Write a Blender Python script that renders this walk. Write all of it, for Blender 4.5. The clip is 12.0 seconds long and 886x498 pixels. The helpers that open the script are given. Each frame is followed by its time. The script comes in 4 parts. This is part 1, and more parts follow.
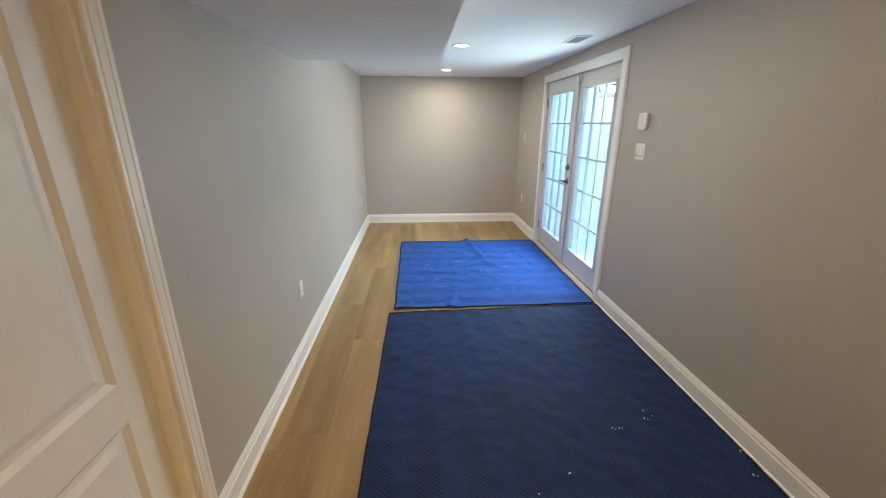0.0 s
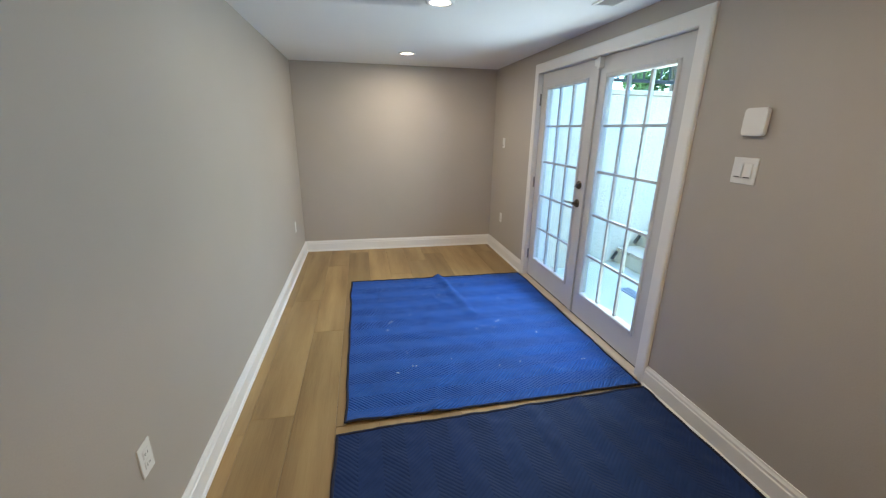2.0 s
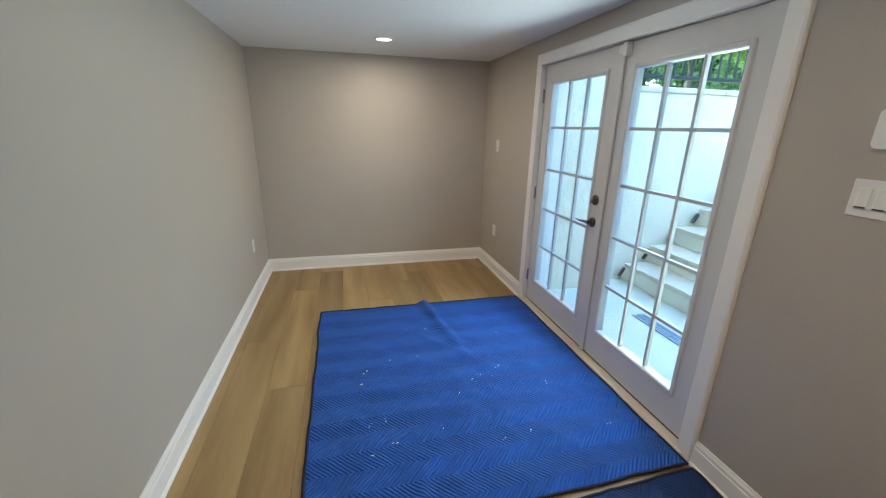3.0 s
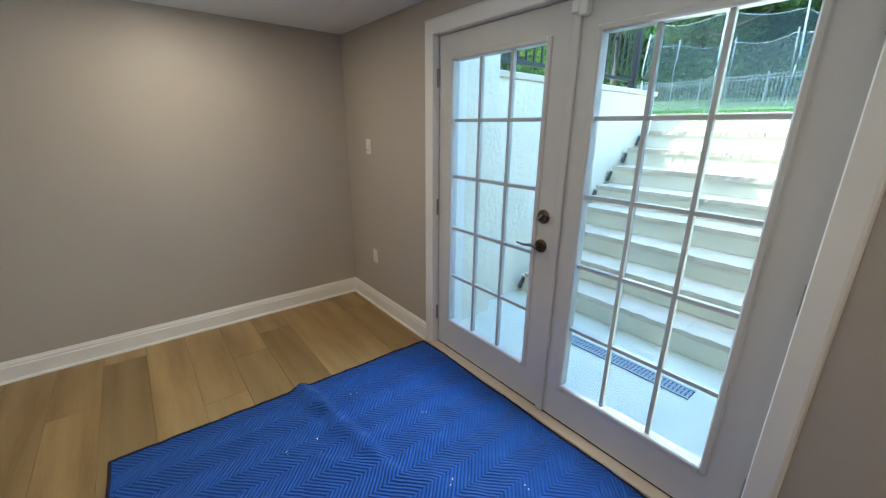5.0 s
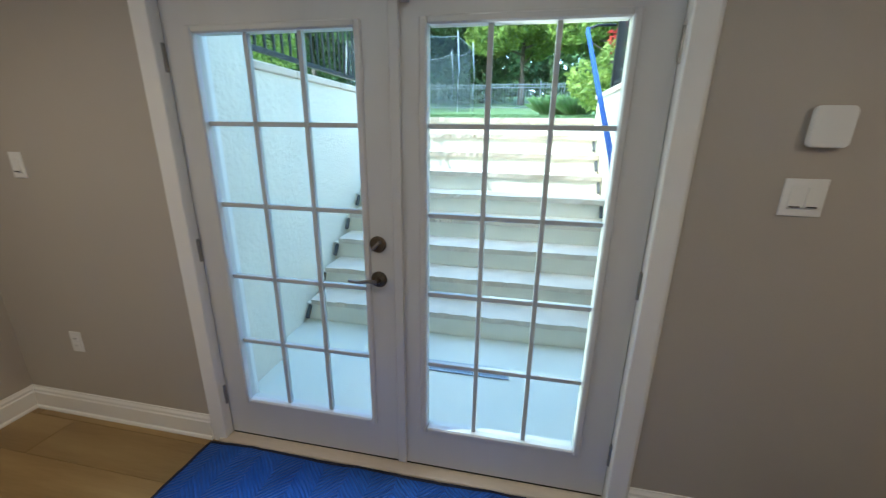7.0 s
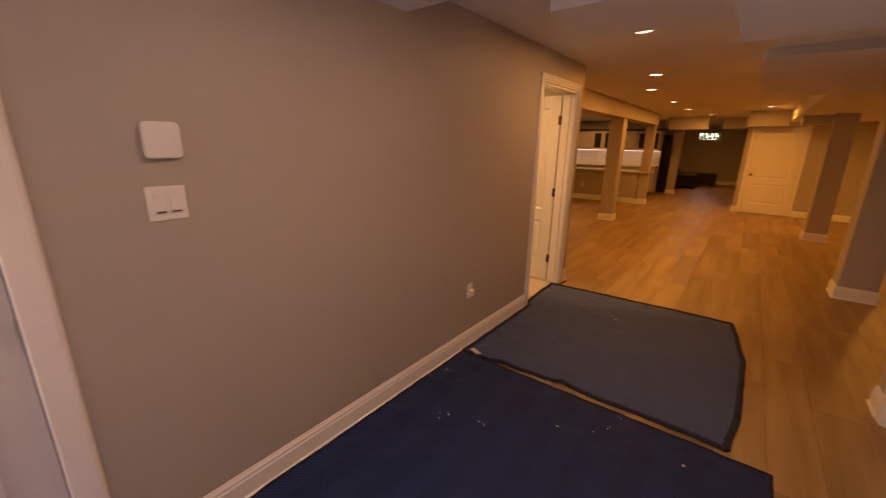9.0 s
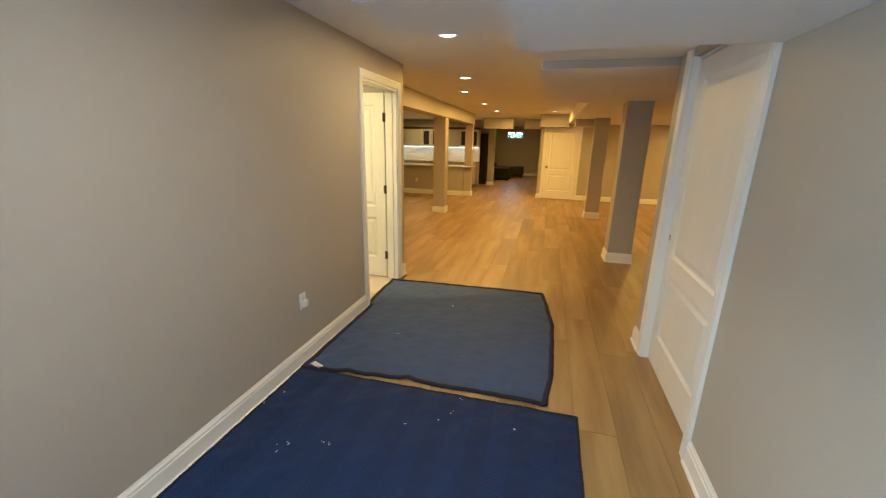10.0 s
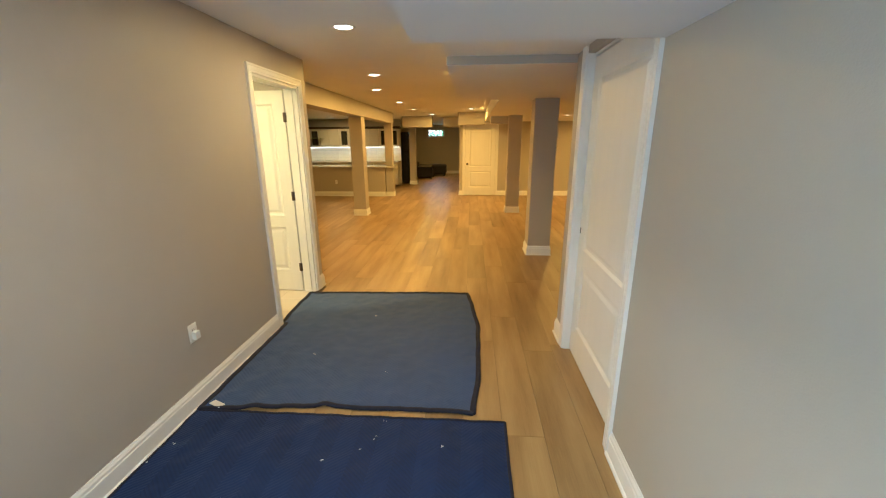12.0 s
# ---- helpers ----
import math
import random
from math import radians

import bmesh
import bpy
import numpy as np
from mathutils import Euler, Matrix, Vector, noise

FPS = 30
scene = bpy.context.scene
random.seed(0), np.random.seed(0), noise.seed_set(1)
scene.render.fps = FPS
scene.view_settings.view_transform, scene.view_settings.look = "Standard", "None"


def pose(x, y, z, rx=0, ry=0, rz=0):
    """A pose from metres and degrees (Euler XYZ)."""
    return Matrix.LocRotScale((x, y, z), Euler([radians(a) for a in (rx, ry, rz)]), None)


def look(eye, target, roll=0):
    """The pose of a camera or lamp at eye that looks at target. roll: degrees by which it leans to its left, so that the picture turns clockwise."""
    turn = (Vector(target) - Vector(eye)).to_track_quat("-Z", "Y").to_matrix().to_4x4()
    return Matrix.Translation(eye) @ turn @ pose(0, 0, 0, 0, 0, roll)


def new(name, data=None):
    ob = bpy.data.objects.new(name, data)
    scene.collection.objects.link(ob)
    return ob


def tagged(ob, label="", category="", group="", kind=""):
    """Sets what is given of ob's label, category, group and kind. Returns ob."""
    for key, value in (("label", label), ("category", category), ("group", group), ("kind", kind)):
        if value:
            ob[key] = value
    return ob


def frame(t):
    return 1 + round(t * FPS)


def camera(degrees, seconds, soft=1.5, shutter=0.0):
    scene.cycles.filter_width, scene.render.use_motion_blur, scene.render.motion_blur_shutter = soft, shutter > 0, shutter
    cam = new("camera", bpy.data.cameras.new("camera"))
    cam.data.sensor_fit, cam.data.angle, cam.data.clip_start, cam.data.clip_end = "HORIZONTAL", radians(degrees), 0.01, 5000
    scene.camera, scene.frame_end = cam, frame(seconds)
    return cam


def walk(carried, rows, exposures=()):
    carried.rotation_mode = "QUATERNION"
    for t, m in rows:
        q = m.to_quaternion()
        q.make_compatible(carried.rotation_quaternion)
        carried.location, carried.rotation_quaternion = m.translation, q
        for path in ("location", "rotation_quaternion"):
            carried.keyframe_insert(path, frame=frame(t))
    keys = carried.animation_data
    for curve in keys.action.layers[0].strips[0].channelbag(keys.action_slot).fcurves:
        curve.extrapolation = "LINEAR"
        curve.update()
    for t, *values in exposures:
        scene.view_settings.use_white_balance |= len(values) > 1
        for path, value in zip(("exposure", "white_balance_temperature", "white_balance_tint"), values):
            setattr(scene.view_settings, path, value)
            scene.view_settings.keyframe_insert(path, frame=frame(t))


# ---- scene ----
cam = camera(97.9, 12.0, 1.2, 0.2)
PATH = [
    (0, (0.081, -0.042, 1.55), (0.21, 1.856, 0.934), 0.1),
    (0.5, (0.065, 0.261, 1.517), (0.224, 2.158, 0.903), -0.1),
    (1, (0.062, 0.625, 1.516), (0.298, 2.513, 0.901), -0.1),
    (1.5, (0.001, 0.953, 1.52), (0.331, 2.835, 0.929), 0.4),
    (2, (0.017, 1.277, 1.522), (0.408, 3.146, 0.927), 0.9),
    (2.5, (0.093, 1.608, 1.551), (0.518, 3.467, 0.947), 1.2),
    (4.3, (0.162, 2.633, 1.539), (1.03, 4.333, 0.944), 0.4),
    (4.5, (0.185, 2.75, 1.534), (1.159, 4.389, 0.931), 0.4),
    (5, (0.182, 2.984, 1.514), (1.377, 4.473, 0.917), 0.6),
    (5.5, (0.141, 3.177, 1.517), (1.547, 4.477, 0.939), 0.8),
    (6, (0.212, 3.351, 1.513), (1.82, 4.394, 0.943), 0.5),
    (6.5, (0.31, 3.527, 1.529), (2.079, 4.268, 0.964), 0.5),
    (6.7, (0.329, 3.583, 1.536), (2.144, 4.192, 0.959), 0.6),
    (8.3, (0.176, 3.402, 1.567), (1.856, 2.45, 1.044), 0.5),
    (8.5, (0.152, 3.323, 1.556), (1.72, 2.193, 1.043), 0.3),
    (9, (0.146, 3.181, 1.578), (1.33, 1.66, 1.043), 0.9),
    (9.5, (0.084, 3.099, 1.581), (0.878, 1.345, 1.041), 1.3),
    (10, (0.099, 3.051, 1.581), (0.586, 1.187, 1.045), 1.2),
    (10.5, (0.135, 3.053, 1.596), (0.381, 1.139, 1.068), 0.9),
    (11, (0.141, 3.049, 1.598), (0.255, 1.123, 1.07), 0.5),
    (11.5, (0.108, 2.992, 1.59), (0.208, 1.068, 1.055), 0.1),
    (12, (0.018, 2.863, 1.59), (0.157, 0.942, 1.051), -0.3),
]
EXPOSURES = [
    (0, 4.48, 4780, 6), (1.0, 4.32, 4850, 8), (2.5, 4.04, 4950, 7), (4.5, 3.68, 5000, 6), (5.5, 3.68, 5050, 6), (6.7, 3.5, 5000, 4), (8.3, 3.22, 6250, 37),
    (9.0, 3.7, 7200, 50), (9.6, 4.5, 4950, 12), (10.5, 4.88, 4480, 0), (12, 4.99, 4500, 0),
]
walk(cam, [(t, look(eye, target, roll)) for t, eye, target, roll in PATH], EXPOSURES)

# ---- world, sun, lamps ----
LAMP_POWER = 1.0
world = bpy.data.worlds.new("world")
scene.world = world
world.use_nodes = True
wn = world.node_tree.nodes
sky = wn.new("ShaderNodeTexSky")
sky.sky_type = "NISHITA"
sky.sun_disc = False
SUN_DIR = Vector((-0.53, 0.62, 1.0)).normalized()
sky.sun_elevation = math.asin(SUN_DIR.z)
sky.sun_rotation = math.atan2(SUN_DIR.x, SUN_DIR.y)
wn["Background"].inputs["Strength"].default_value = 0.15
world.node_tree.links.new(sky.outputs[0], wn["Background"].inputs["Color"])
sun = new("sun", bpy.data.lights.new("sun", "SUN"))
sun.data.energy, sun.data.angle, sun.data.color = 0.6, radians(0.5), (1.0, 0.95, 0.86)
sun.matrix_world = look(SUN_DIR * 30, (0, 0, 0))
sun.location = SUN_DIR * 30 + Vector((4, 4, 0))
# sky light entering through the glazed doors
day = new("door_daylight", bpy.data.lights.new("door_daylight", "AREA"))
day.data.shape, day.data.size, day.data.size_y = "RECTANGLE", 1.6, 1.75
day.data.energy, day.data.color = 1.5, (1.0, 0.96, 0.76)
day.matrix_world = look((1.655, 4.05, 1.08), (0.0, 3.6, 1.05))


# ---- materials ----
def nodes_of(name):
    m = bpy.data.materials.new(name)
    m.use_nodes = True
    nt = m.node_tree
    return m, nt.nodes, nt.links, nt.nodes["Principled BSDF"]


def ramp(nodes, links, fac, stops):
    r = nodes.new("ShaderNodeValToRGB")
    while len(r.color_ramp.elements) < len(stops):
        r.color_ramp.elements.new(0.5)
    for e, (p, c) in zip(r.color_ramp.elements, stops):
        e.position, e.color = p, (*c, 1)
    links.new(fac, r.inputs["Fac"])
    return r.outputs["Color"]


def tex(nodes, links, scale, detail=4.0, rough=0.55, stretch=(1, 1, 1), offset=None):
    co = nodes.new("ShaderNodeTexCoord")
    mp = nodes.new("ShaderNodeMapping")
    mp.inputs["Scale"].default_value = stretch
    links.new(co.outputs["Object"], mp.inputs["Vector"])
    if offset is not None:
        links.new(offset, mp.inputs["Location"])
    n = nodes.new("ShaderNodeTexNoise")
    n.inputs["Scale"].default_value, n.inputs["Detail"].default_value, n.inputs["Roughness"].default_value = scale, detail, rough
    links.new(mp.outputs[0], n.inputs["Vector"])
    return n.outputs["Fac"]


def bump(nodes, links, bsdf, height, strength, distance):
    b = nodes.new("ShaderNodeBump")
    b.inputs["Strength"].default_value, b.inputs["Distance"].default_value = strength, distance
    links.new(height, b.inputs["Height"])
    links.new(b.outputs[0], bsdf.inputs["Normal"])


def scaled(c, k):
    return tuple(min(1.0, v * k) for v in c)


def plain(name, colour, rough=0.5, metal=0.0, vary=0.06, scale=6.0, fine=180.0, relief=0.0006, stretch=(1, 1, 1), spec=0.5):
    """Two scales of noise over one base colour, with a fine relief."""
    m, nodes, links, b = nodes_of(name)
    big = tex(nodes, links, scale, 4, 0.6, stretch)
    col = ramp(nodes, links, big, [(0.3, scaled(colour, 1 - vary)), (0.7, scaled(colour, 1 + vary))])
    links.new(col, b.inputs["Base Color"])
    b.inputs["Roughness"].default_value, b.inputs["Metallic"].default_value = rough, metal
    b.inputs["Specular IOR Level"].default_value = spec
    if relief:
        bump(nodes, links, b, tex(nodes, links, fine, 3, 0.6, stretch), 0.6, relief)
    return m


def emitter(name, colour, strength):
    m, nodes, links, b = nodes_of(name)
    b.inputs["Base Color"].default_value = (*colour, 1)
    b.inputs["Emission Color"].default_value = (*colour, 1)
    b.inputs["Emission Strength"].default_value = strength
    return m


def wood_floor(name):
    m, nodes, links, b = nodes_of(name)
    info = nodes.new("ShaderNodeObjectInfo")
    geo = nodes.new("ShaderNodeNewGeometry")
    add = nodes.new("ShaderNodeMath")
    links.new(info.outputs["Random"], add.inputs[0])
    links.new(geo.outputs["Random Per Island"], add.inputs[1])
    mul = nodes.new("ShaderNodeMath")
    mul.operation = "MULTIPLY"
    mul.inputs[1].default_value = 37.0
    links.new(add.outputs[0], mul.inputs[0])
    grain = tex(nodes, links, 1.6, 4, 0.5, (5, 0.55, 1), mul.outputs[0])
    fine = tex(nodes, links, 9.0, 6, 0.7, (22, 0.8, 1), mul.outputs[0])
    mix = nodes.new("ShaderNodeMath")
    mix.operation = "MULTIPLY_ADD"
    mix.inputs[1].default_value = 0.35
    links.new(fine, mix.inputs[0])
    links.new(grain, mix.inputs[2])
    col = ramp(nodes, links, mix.outputs[0], [(0.40, (0.215, 0.135, 0.047)), (0.64, (0.318, 0.210, 0.080)), (0.90, (0.41, 0.288, 0.118))])
    wrap = nodes.new("ShaderNodeMath")
    wrap.operation = "FRACT"
    links.new(mul.outputs[0], wrap.inputs[0])
    hsv = nodes.new("ShaderNodeHueSaturation")
    val = nodes.new("ShaderNodeMapRange")
    val.inputs["To Min"].default_value, val.inputs["To Max"].default_value = 0.80, 1.14
    links.new(wrap.outputs[0], val.inputs["Value"])
    links.new(val.outputs[0], hsv.inputs["Value"])
    links.new(col, hsv.inputs["Color"])
    links.new(hsv.outputs[0], b.inputs["Base Color"])
    b.inputs["Roughness"].default_value = 0.42
    bump(nodes, links, b, fine, 0.25, 0.0008)
    return m


def quilt(name, colour, pitch, period, swing, depth=0.004, worn=0.25, band_sheen=0.0, across=0):
    """Stitched zigzag rows of a padded moving blanket, on its own metres."""
    m, nodes, links, b = nodes_of(name)
    co = nodes.new("ShaderNodeTexCoord")
    warp = nodes.new("ShaderNodeTexNoise")
    warp.inputs["Scale"].default_value = 3.0
    links.new(co.outputs["Object"], warp.inputs["Vector"])
    sep = nodes.new("ShaderNodeSeparateXYZ")
    links.new(co.outputs["Object"], sep.inputs[0])

    def math_node(op, a, c=None, d=None):
        n = nodes.new("ShaderNodeMath")
        n.operation = op
        for i, v in enumerate((a, c, d)):
            if v is None:
                continue
            if isinstance(v, (int, float)):
                n.inputs[i].default_value = v
            else:
                links.new(v, n.inputs[i])
        return n.outputs[0]

    zig = math_node("PINGPONG", sep.outputs[across], period / 2)
    y = math_node("MULTIPLY_ADD", zig, swing, sep.outputs[1 - across])
    y = math_node("MULTIPLY_ADD", warp.outputs["Fac"], 0.03, y)
    wave = math_node("SINE", math_node("MULTIPLY", y, 2 * math.pi / pitch))
    puff = math_node("POWER", math_node("MULTIPLY_ADD", wave, 0.5, 0.5), 0.6)
    cloth = tex(nodes, links, 260, 2, 0.6)
    wear_sheen = tex(nodes, links, 5, 5, 0.65)
    # every other band is lightened in colour for the sheen of its threads
    band = math_node("MODULO", math_node("FLOOR", math_node("MULTIPLY", sep.outputs[across], 2 / period)), 2.0)
    band = math_node("MULTIPLY", math_node("ABSOLUTE", band), band_sheen)
    wear_sheen = math_node("ADD", wear_sheen, band)
    # stitch valleys get their shade through the colour, besides the random wear
    shade = math_node("ADD", math_node("MULTIPLY", puff, 0.16), math_node("MULTIPLY", wear_sheen, 0.8))
    col = ramp(nodes, links, shade, [(0.1, scaled(colour, 1 - worn * 1.6)), (0.5, colour), (0.9, scaled(colour, 1 + worn))])
    links.new(col, b.inputs["Base Color"])
    b.inputs["Roughness"].default_value = 0.72
    b.inputs["Specular IOR Level"].default_value = 0.22
    b.inputs["Sheen Weight"].default_value = 0.06
    b.inputs["Sheen Roughness"].default_value = 0.4
    h = math_node("MULTIPLY_ADD", cloth, 0.12, puff)
    h = math_node("MULTIPLY_ADD", tex(nodes, links, 8, 2, 0.5), 2.2, h)
    bump(nodes, links, b, h, 0.9, depth)
    return m


def leafy(name, dark, light):
    m, nodes, links, b = nodes_of(name)
    geo = nodes.new("ShaderNodeNewGeometry")
    col = ramp(nodes, links, geo.outputs["Random Per Island"], [(0.0, dark), (0.6, scaled(light, 0.75)), (1.0, light)])
    links.new(col, b.inputs["Base Color"])
    b.inputs["Roughness"].default_value = 0.6
    back = nodes.new("ShaderNodeBsdfTranslucent")
    links.new(col, back.inputs["Color"])
    mix = nodes.new("ShaderNodeMixShader")
    mix.inputs[0].default_value = 0.45
    links.new(b.outputs[0], mix.inputs[1])
    links.new(back.outputs[0], mix.inputs[2])
    links.new(mix.outputs[0], nodes["Material Output"].inputs["Surface"])
    return m


def clear_glass(name, tint=(0.95, 0.968, 0.88)):
    m, nodes, links, b = nodes_of(name)
    out = nodes["Material Output"]
    nodes.remove(b)
    tr = nodes.new("ShaderNodeBsdfTransparent")
    tr.inputs[0].default_value = (*tint, 1)
    gl = nodes.new("ShaderNodeBsdfGlossy")
    gl.inputs["Roughness"].default_value = 0.02
    lw = nodes.new("ShaderNodeLayerWeight")
    lw.inputs["Blend"].default_value = 0.5
    pw = nodes.new("ShaderNodeMath")
    pw.operation = "POWER"
    pw.inputs[1].default_value = 4.0
    links.new(lw.outputs["Facing"], pw.inputs[0])
    fr = nodes.new("ShaderNodeMath")
    fr.operation = "MULTIPLY_ADD"
    fr.inputs[1].default_value, fr.inputs[2].default_value = 0.5, 0.03
    links.new(pw.outputs[0], fr.inputs[0])
    mix = nodes.new("ShaderNodeMixShader")
    links.new(fr.outputs[0], mix.inputs[0])
    links.new(tr.outputs[0], mix.inputs[1])
    links.new(gl.outputs[0], mix.inputs[2])
    links.new(mix.outputs[0], out.inputs["Surface"])
    return m


def netting(name):
    m, nodes, links, b = nodes_of(name)
    out = nodes["Material Output"]
    b.inputs["Base Color"].default_value = (0.06, 0.08, 0.082, 1)
    b.inputs["Roughness"].default_value = 0.8
    tr = nodes.new("ShaderNodeBsdfTransparent")
    mix = nodes.new("ShaderNodeMixShader")
    mix.inputs[0].default_value = 0.24
    links.new(tr.outputs[0], mix.inputs[1])
    links.new(b.outputs[0], mix.inputs[2])
    links.new(mix.outputs[0], out.inputs["Surface"])
    return m


WALL = plain("greige wall paint", (0.455, 0.42, 0.365), 0.5, vary=0.025, scale=1.6, fine=140, relief=0.0012)
CEIL = plain("flat white ceiling paint", (0.82, 0.82, 0.81), 0.85, vary=0.02, scale=1.2, fine=120, relief=0.001)
TRIM = plain("white semi gloss trim", (0.84, 0.83, 0.80), 0.32, vary=0.02, scale=3, fine=60, relief=0.0002)
# white door paint and glazing bars, darkened in colour for their backlit side
GLAZEDW_BACKLIT = plain("white glazed door paint, darkened as backlit", (0.62, 0.615, 0.60), 0.4, vary=0.02, scale=3, fine=70, relief=0.0002, stretch=(3, 3, 0.4))
GRILLE = plain("glazing bar, greyed as backlit", (0.50, 0.53, 0.535), 0.45, vary=0.02, scale=8, relief=0)
DOORW = plain("white painted door", (0.82, 0.81, 0.78), 0.4, vary=0.02, scale=3, fine=70, relief=0.0002, stretch=(3, 3, 0.4))
FLOOR = wood_floor("oak plank floor")
SUBFLOOR = plain("dark joint", (0.06, 0.04, 0.025), 0.9)
PLATE = plain("white plastic", (0.80, 0.80, 0.77), 0.35, vary=0.01, relief=0)
SLOT = plain("dark slot", (0.03, 0.03, 0.03), 0.6, relief=0)
NICKEL = plain("satin nickel", (0.34, 0.30, 0.26), 0.28, 1.0, vary=0.06, scale=40, relief=0)
BRONZE = plain("worn dark bronze", (0.15, 0.12, 0.09), 0.3, 1.0, vary=0.3, scale=60, relief=0)
HINGE = plain("dull steel hinge", (0.36, 0.35, 0.33), 0.42, 1.0, vary=0.1, scale=40, relief=0)
DARKHINGE = plain("dark bronze hinge", (0.10, 0.08, 0.065), 0.45, 0.8, vary=0.1, scale=40, relief=0)
GLASS = clear_glass("clear door glass")
SILL = plain("pale threshold", (0.62, 0.54, 0.44), 0.5, vary=0.12, scale=12, stretch=(1, 0.2, 1))
SWEEP = plain("black rubber sweep", (0.02, 0.02, 0.02), 0.7, relief=0)
BLUE = quilt("royal blue quilted cotton", (0.026, 0.088, 0.37), 0.023, 0.23, 1.0, 0.008, 0.3, 0.26, 1)
NAVY = quilt("navy quilted cotton", (0.0095, 0.025, 0.095), 0.024, 0.23, 0.9, 0.0018, 0.28, 0.2)
SLATE = quilt("slate blue quilted backing", (0.052, 0.087, 0.207), 0.026, 0.23, 0.9, 0.0012, 0.12, 0.08)
BIND = plain("navy woven binding", (0.010, 0.012, 0.032), 0.9, vary=0.2, scale=30, fine=300, relief=0.001)
TAG = plain("white cloth tag", (0.75, 0.73, 0.68), 0.8, vary=0.05, scale=30)
LINT = plain("pale plaster crumbs", (0.75, 0.75, 0.74), 0.9, relief=0)
LAMPGLOW = emitter("warm lamp lens", (1.0, 0.70, 0.38), 0.5)
STUCCO = plain("cream stucco", (0.77, 0.73, 0.60), 0.9, vary=0.05, scale=3, fine=26, relief=0.012)
STONE = plain("pale limestone tread", (0.66, 0.57, 0.45), 0.8, vary=0.12, scale=7, fine=40, relief=0.008)
RISER = plain("cream rendered riser", (0.80, 0.75, 0.62), 0.9, vary=0.06, scale=5, fine=40, relief=0.006)
CONCRETE = plain("pale patio concrete", (0.68, 0.66, 0.55), 0.85, vary=0.06, scale=2.5, fine=60, relief=0.003)
GRATE = plain("grey drain grate", (0.30, 0.34, 0.40), 0.55, vary=0.05, scale=20, relief=0)
BLACKMETAL = plain("black powder coated metal", (0.022, 0.024, 0.028), 0.45, 0.3, vary=0.1, scale=20, relief=0)
BRACKET = plain("dark grey bracket", (0.075, 0.08, 0.085), 0.5, 0.3, vary=0.15, scale=20, relief=0)
FENCE = plain("grey fence metal", (0.17, 0.185, 0.19), 0.5, 0.2, vary=0.1, scale=20, relief=0)
GRASS = plain("lawn", (0.11, 0.175, 0.055), 0.9, vary=0.12, scale=0.5, fine=60, relief=0.01)


# ---- building helpers ----
def mesh_of(name, bm, material):
    me = bpy.data.meshes.new(name)
    bm.normal_update()
    bm.to_mesh(me)
    bm.free()
    me.materials.append(material)
    return me


def part(name, bm, material, parent=None, label="", at=None, smooth=False):
    """Links a bmesh as one mesh object, under a thing or a part."""
    me = bm if isinstance(bm, bpy.types.Mesh) else mesh_of(name, bm, material)
    if smooth:
        for p in me.polygons:
            p.use_smooth = True
    ob = new(name, me)
    if parent is not None:
        ob.parent = parent
    if at is not None:
        ob.matrix_basis = at
    return tagged(ob, label)


def thing(name, at, label, category, group="", kind=""):
    ob = new(name)
    ob.matrix_basis = at if isinstance(at, Matrix) else pose(*at)
    ob.empty_display_size = 0.1
    return tagged(ob, label, category, group, kind)


def box(bm, lo, hi, bevel=0.0, m=None):
    lo, hi = [min(a, b) for a, b in zip(lo, hi)], [max(a, b) for a, b in zip(lo, hi)]
    g = bmesh.ops.create_cube(bm, size=1.0)
    vs = g["verts"]
    for v in vs:
        v.co = Vector([lo[i] + (v.co[i] + 0.5) * (hi[i] - lo[i]) for i in range(3)])
    if bevel > 0:
        es = list({e for v in vs for e in v.link_edges})
        r = bmesh.ops.bevel(bm, geom=es, offset=bevel, segments=1, affect="EDGES", profile=0.5)
        vs = list({v for f in r["faces"] for v in f.verts} | {v for v in vs if v.is_valid})
    if m is not None:
        for v in vs:
            v.co = m @ v.co
    return bm


def boxes(*ranges, bevel=0.0):
    bm = bmesh.new()
    for lo, hi in ranges:
        box(bm, lo, hi, bevel)
    return bm


def extrude(bm, profile, origin, u, v, w, length, mitre0=0.0, mitre1=0.0):
    """Runs a closed profile along w; mitre slides the ends by the profile's u."""
    o, u, v, w = Vector(origin), Vector(u), Vector(v), Vector(w)
    a = [bm.verts.new(o + u * p + v * q + w * (mitre0 * p)) for p, q in profile]
    b = [bm.verts.new(o + u * p + v * q + w * (length + mitre1 * p)) for p, q in profile]
    n = len(profile)
    fs = [bm.faces.new((a[i], a[(i + 1) % n], b[(i + 1) % n], b[i])) for i in range(n)]
    fs.append(bm.faces.new(a[::-1]))
    fs.append(bm.faces.new(b))
    bmesh.ops.recalc_face_normals(bm, faces=fs)
    return bm


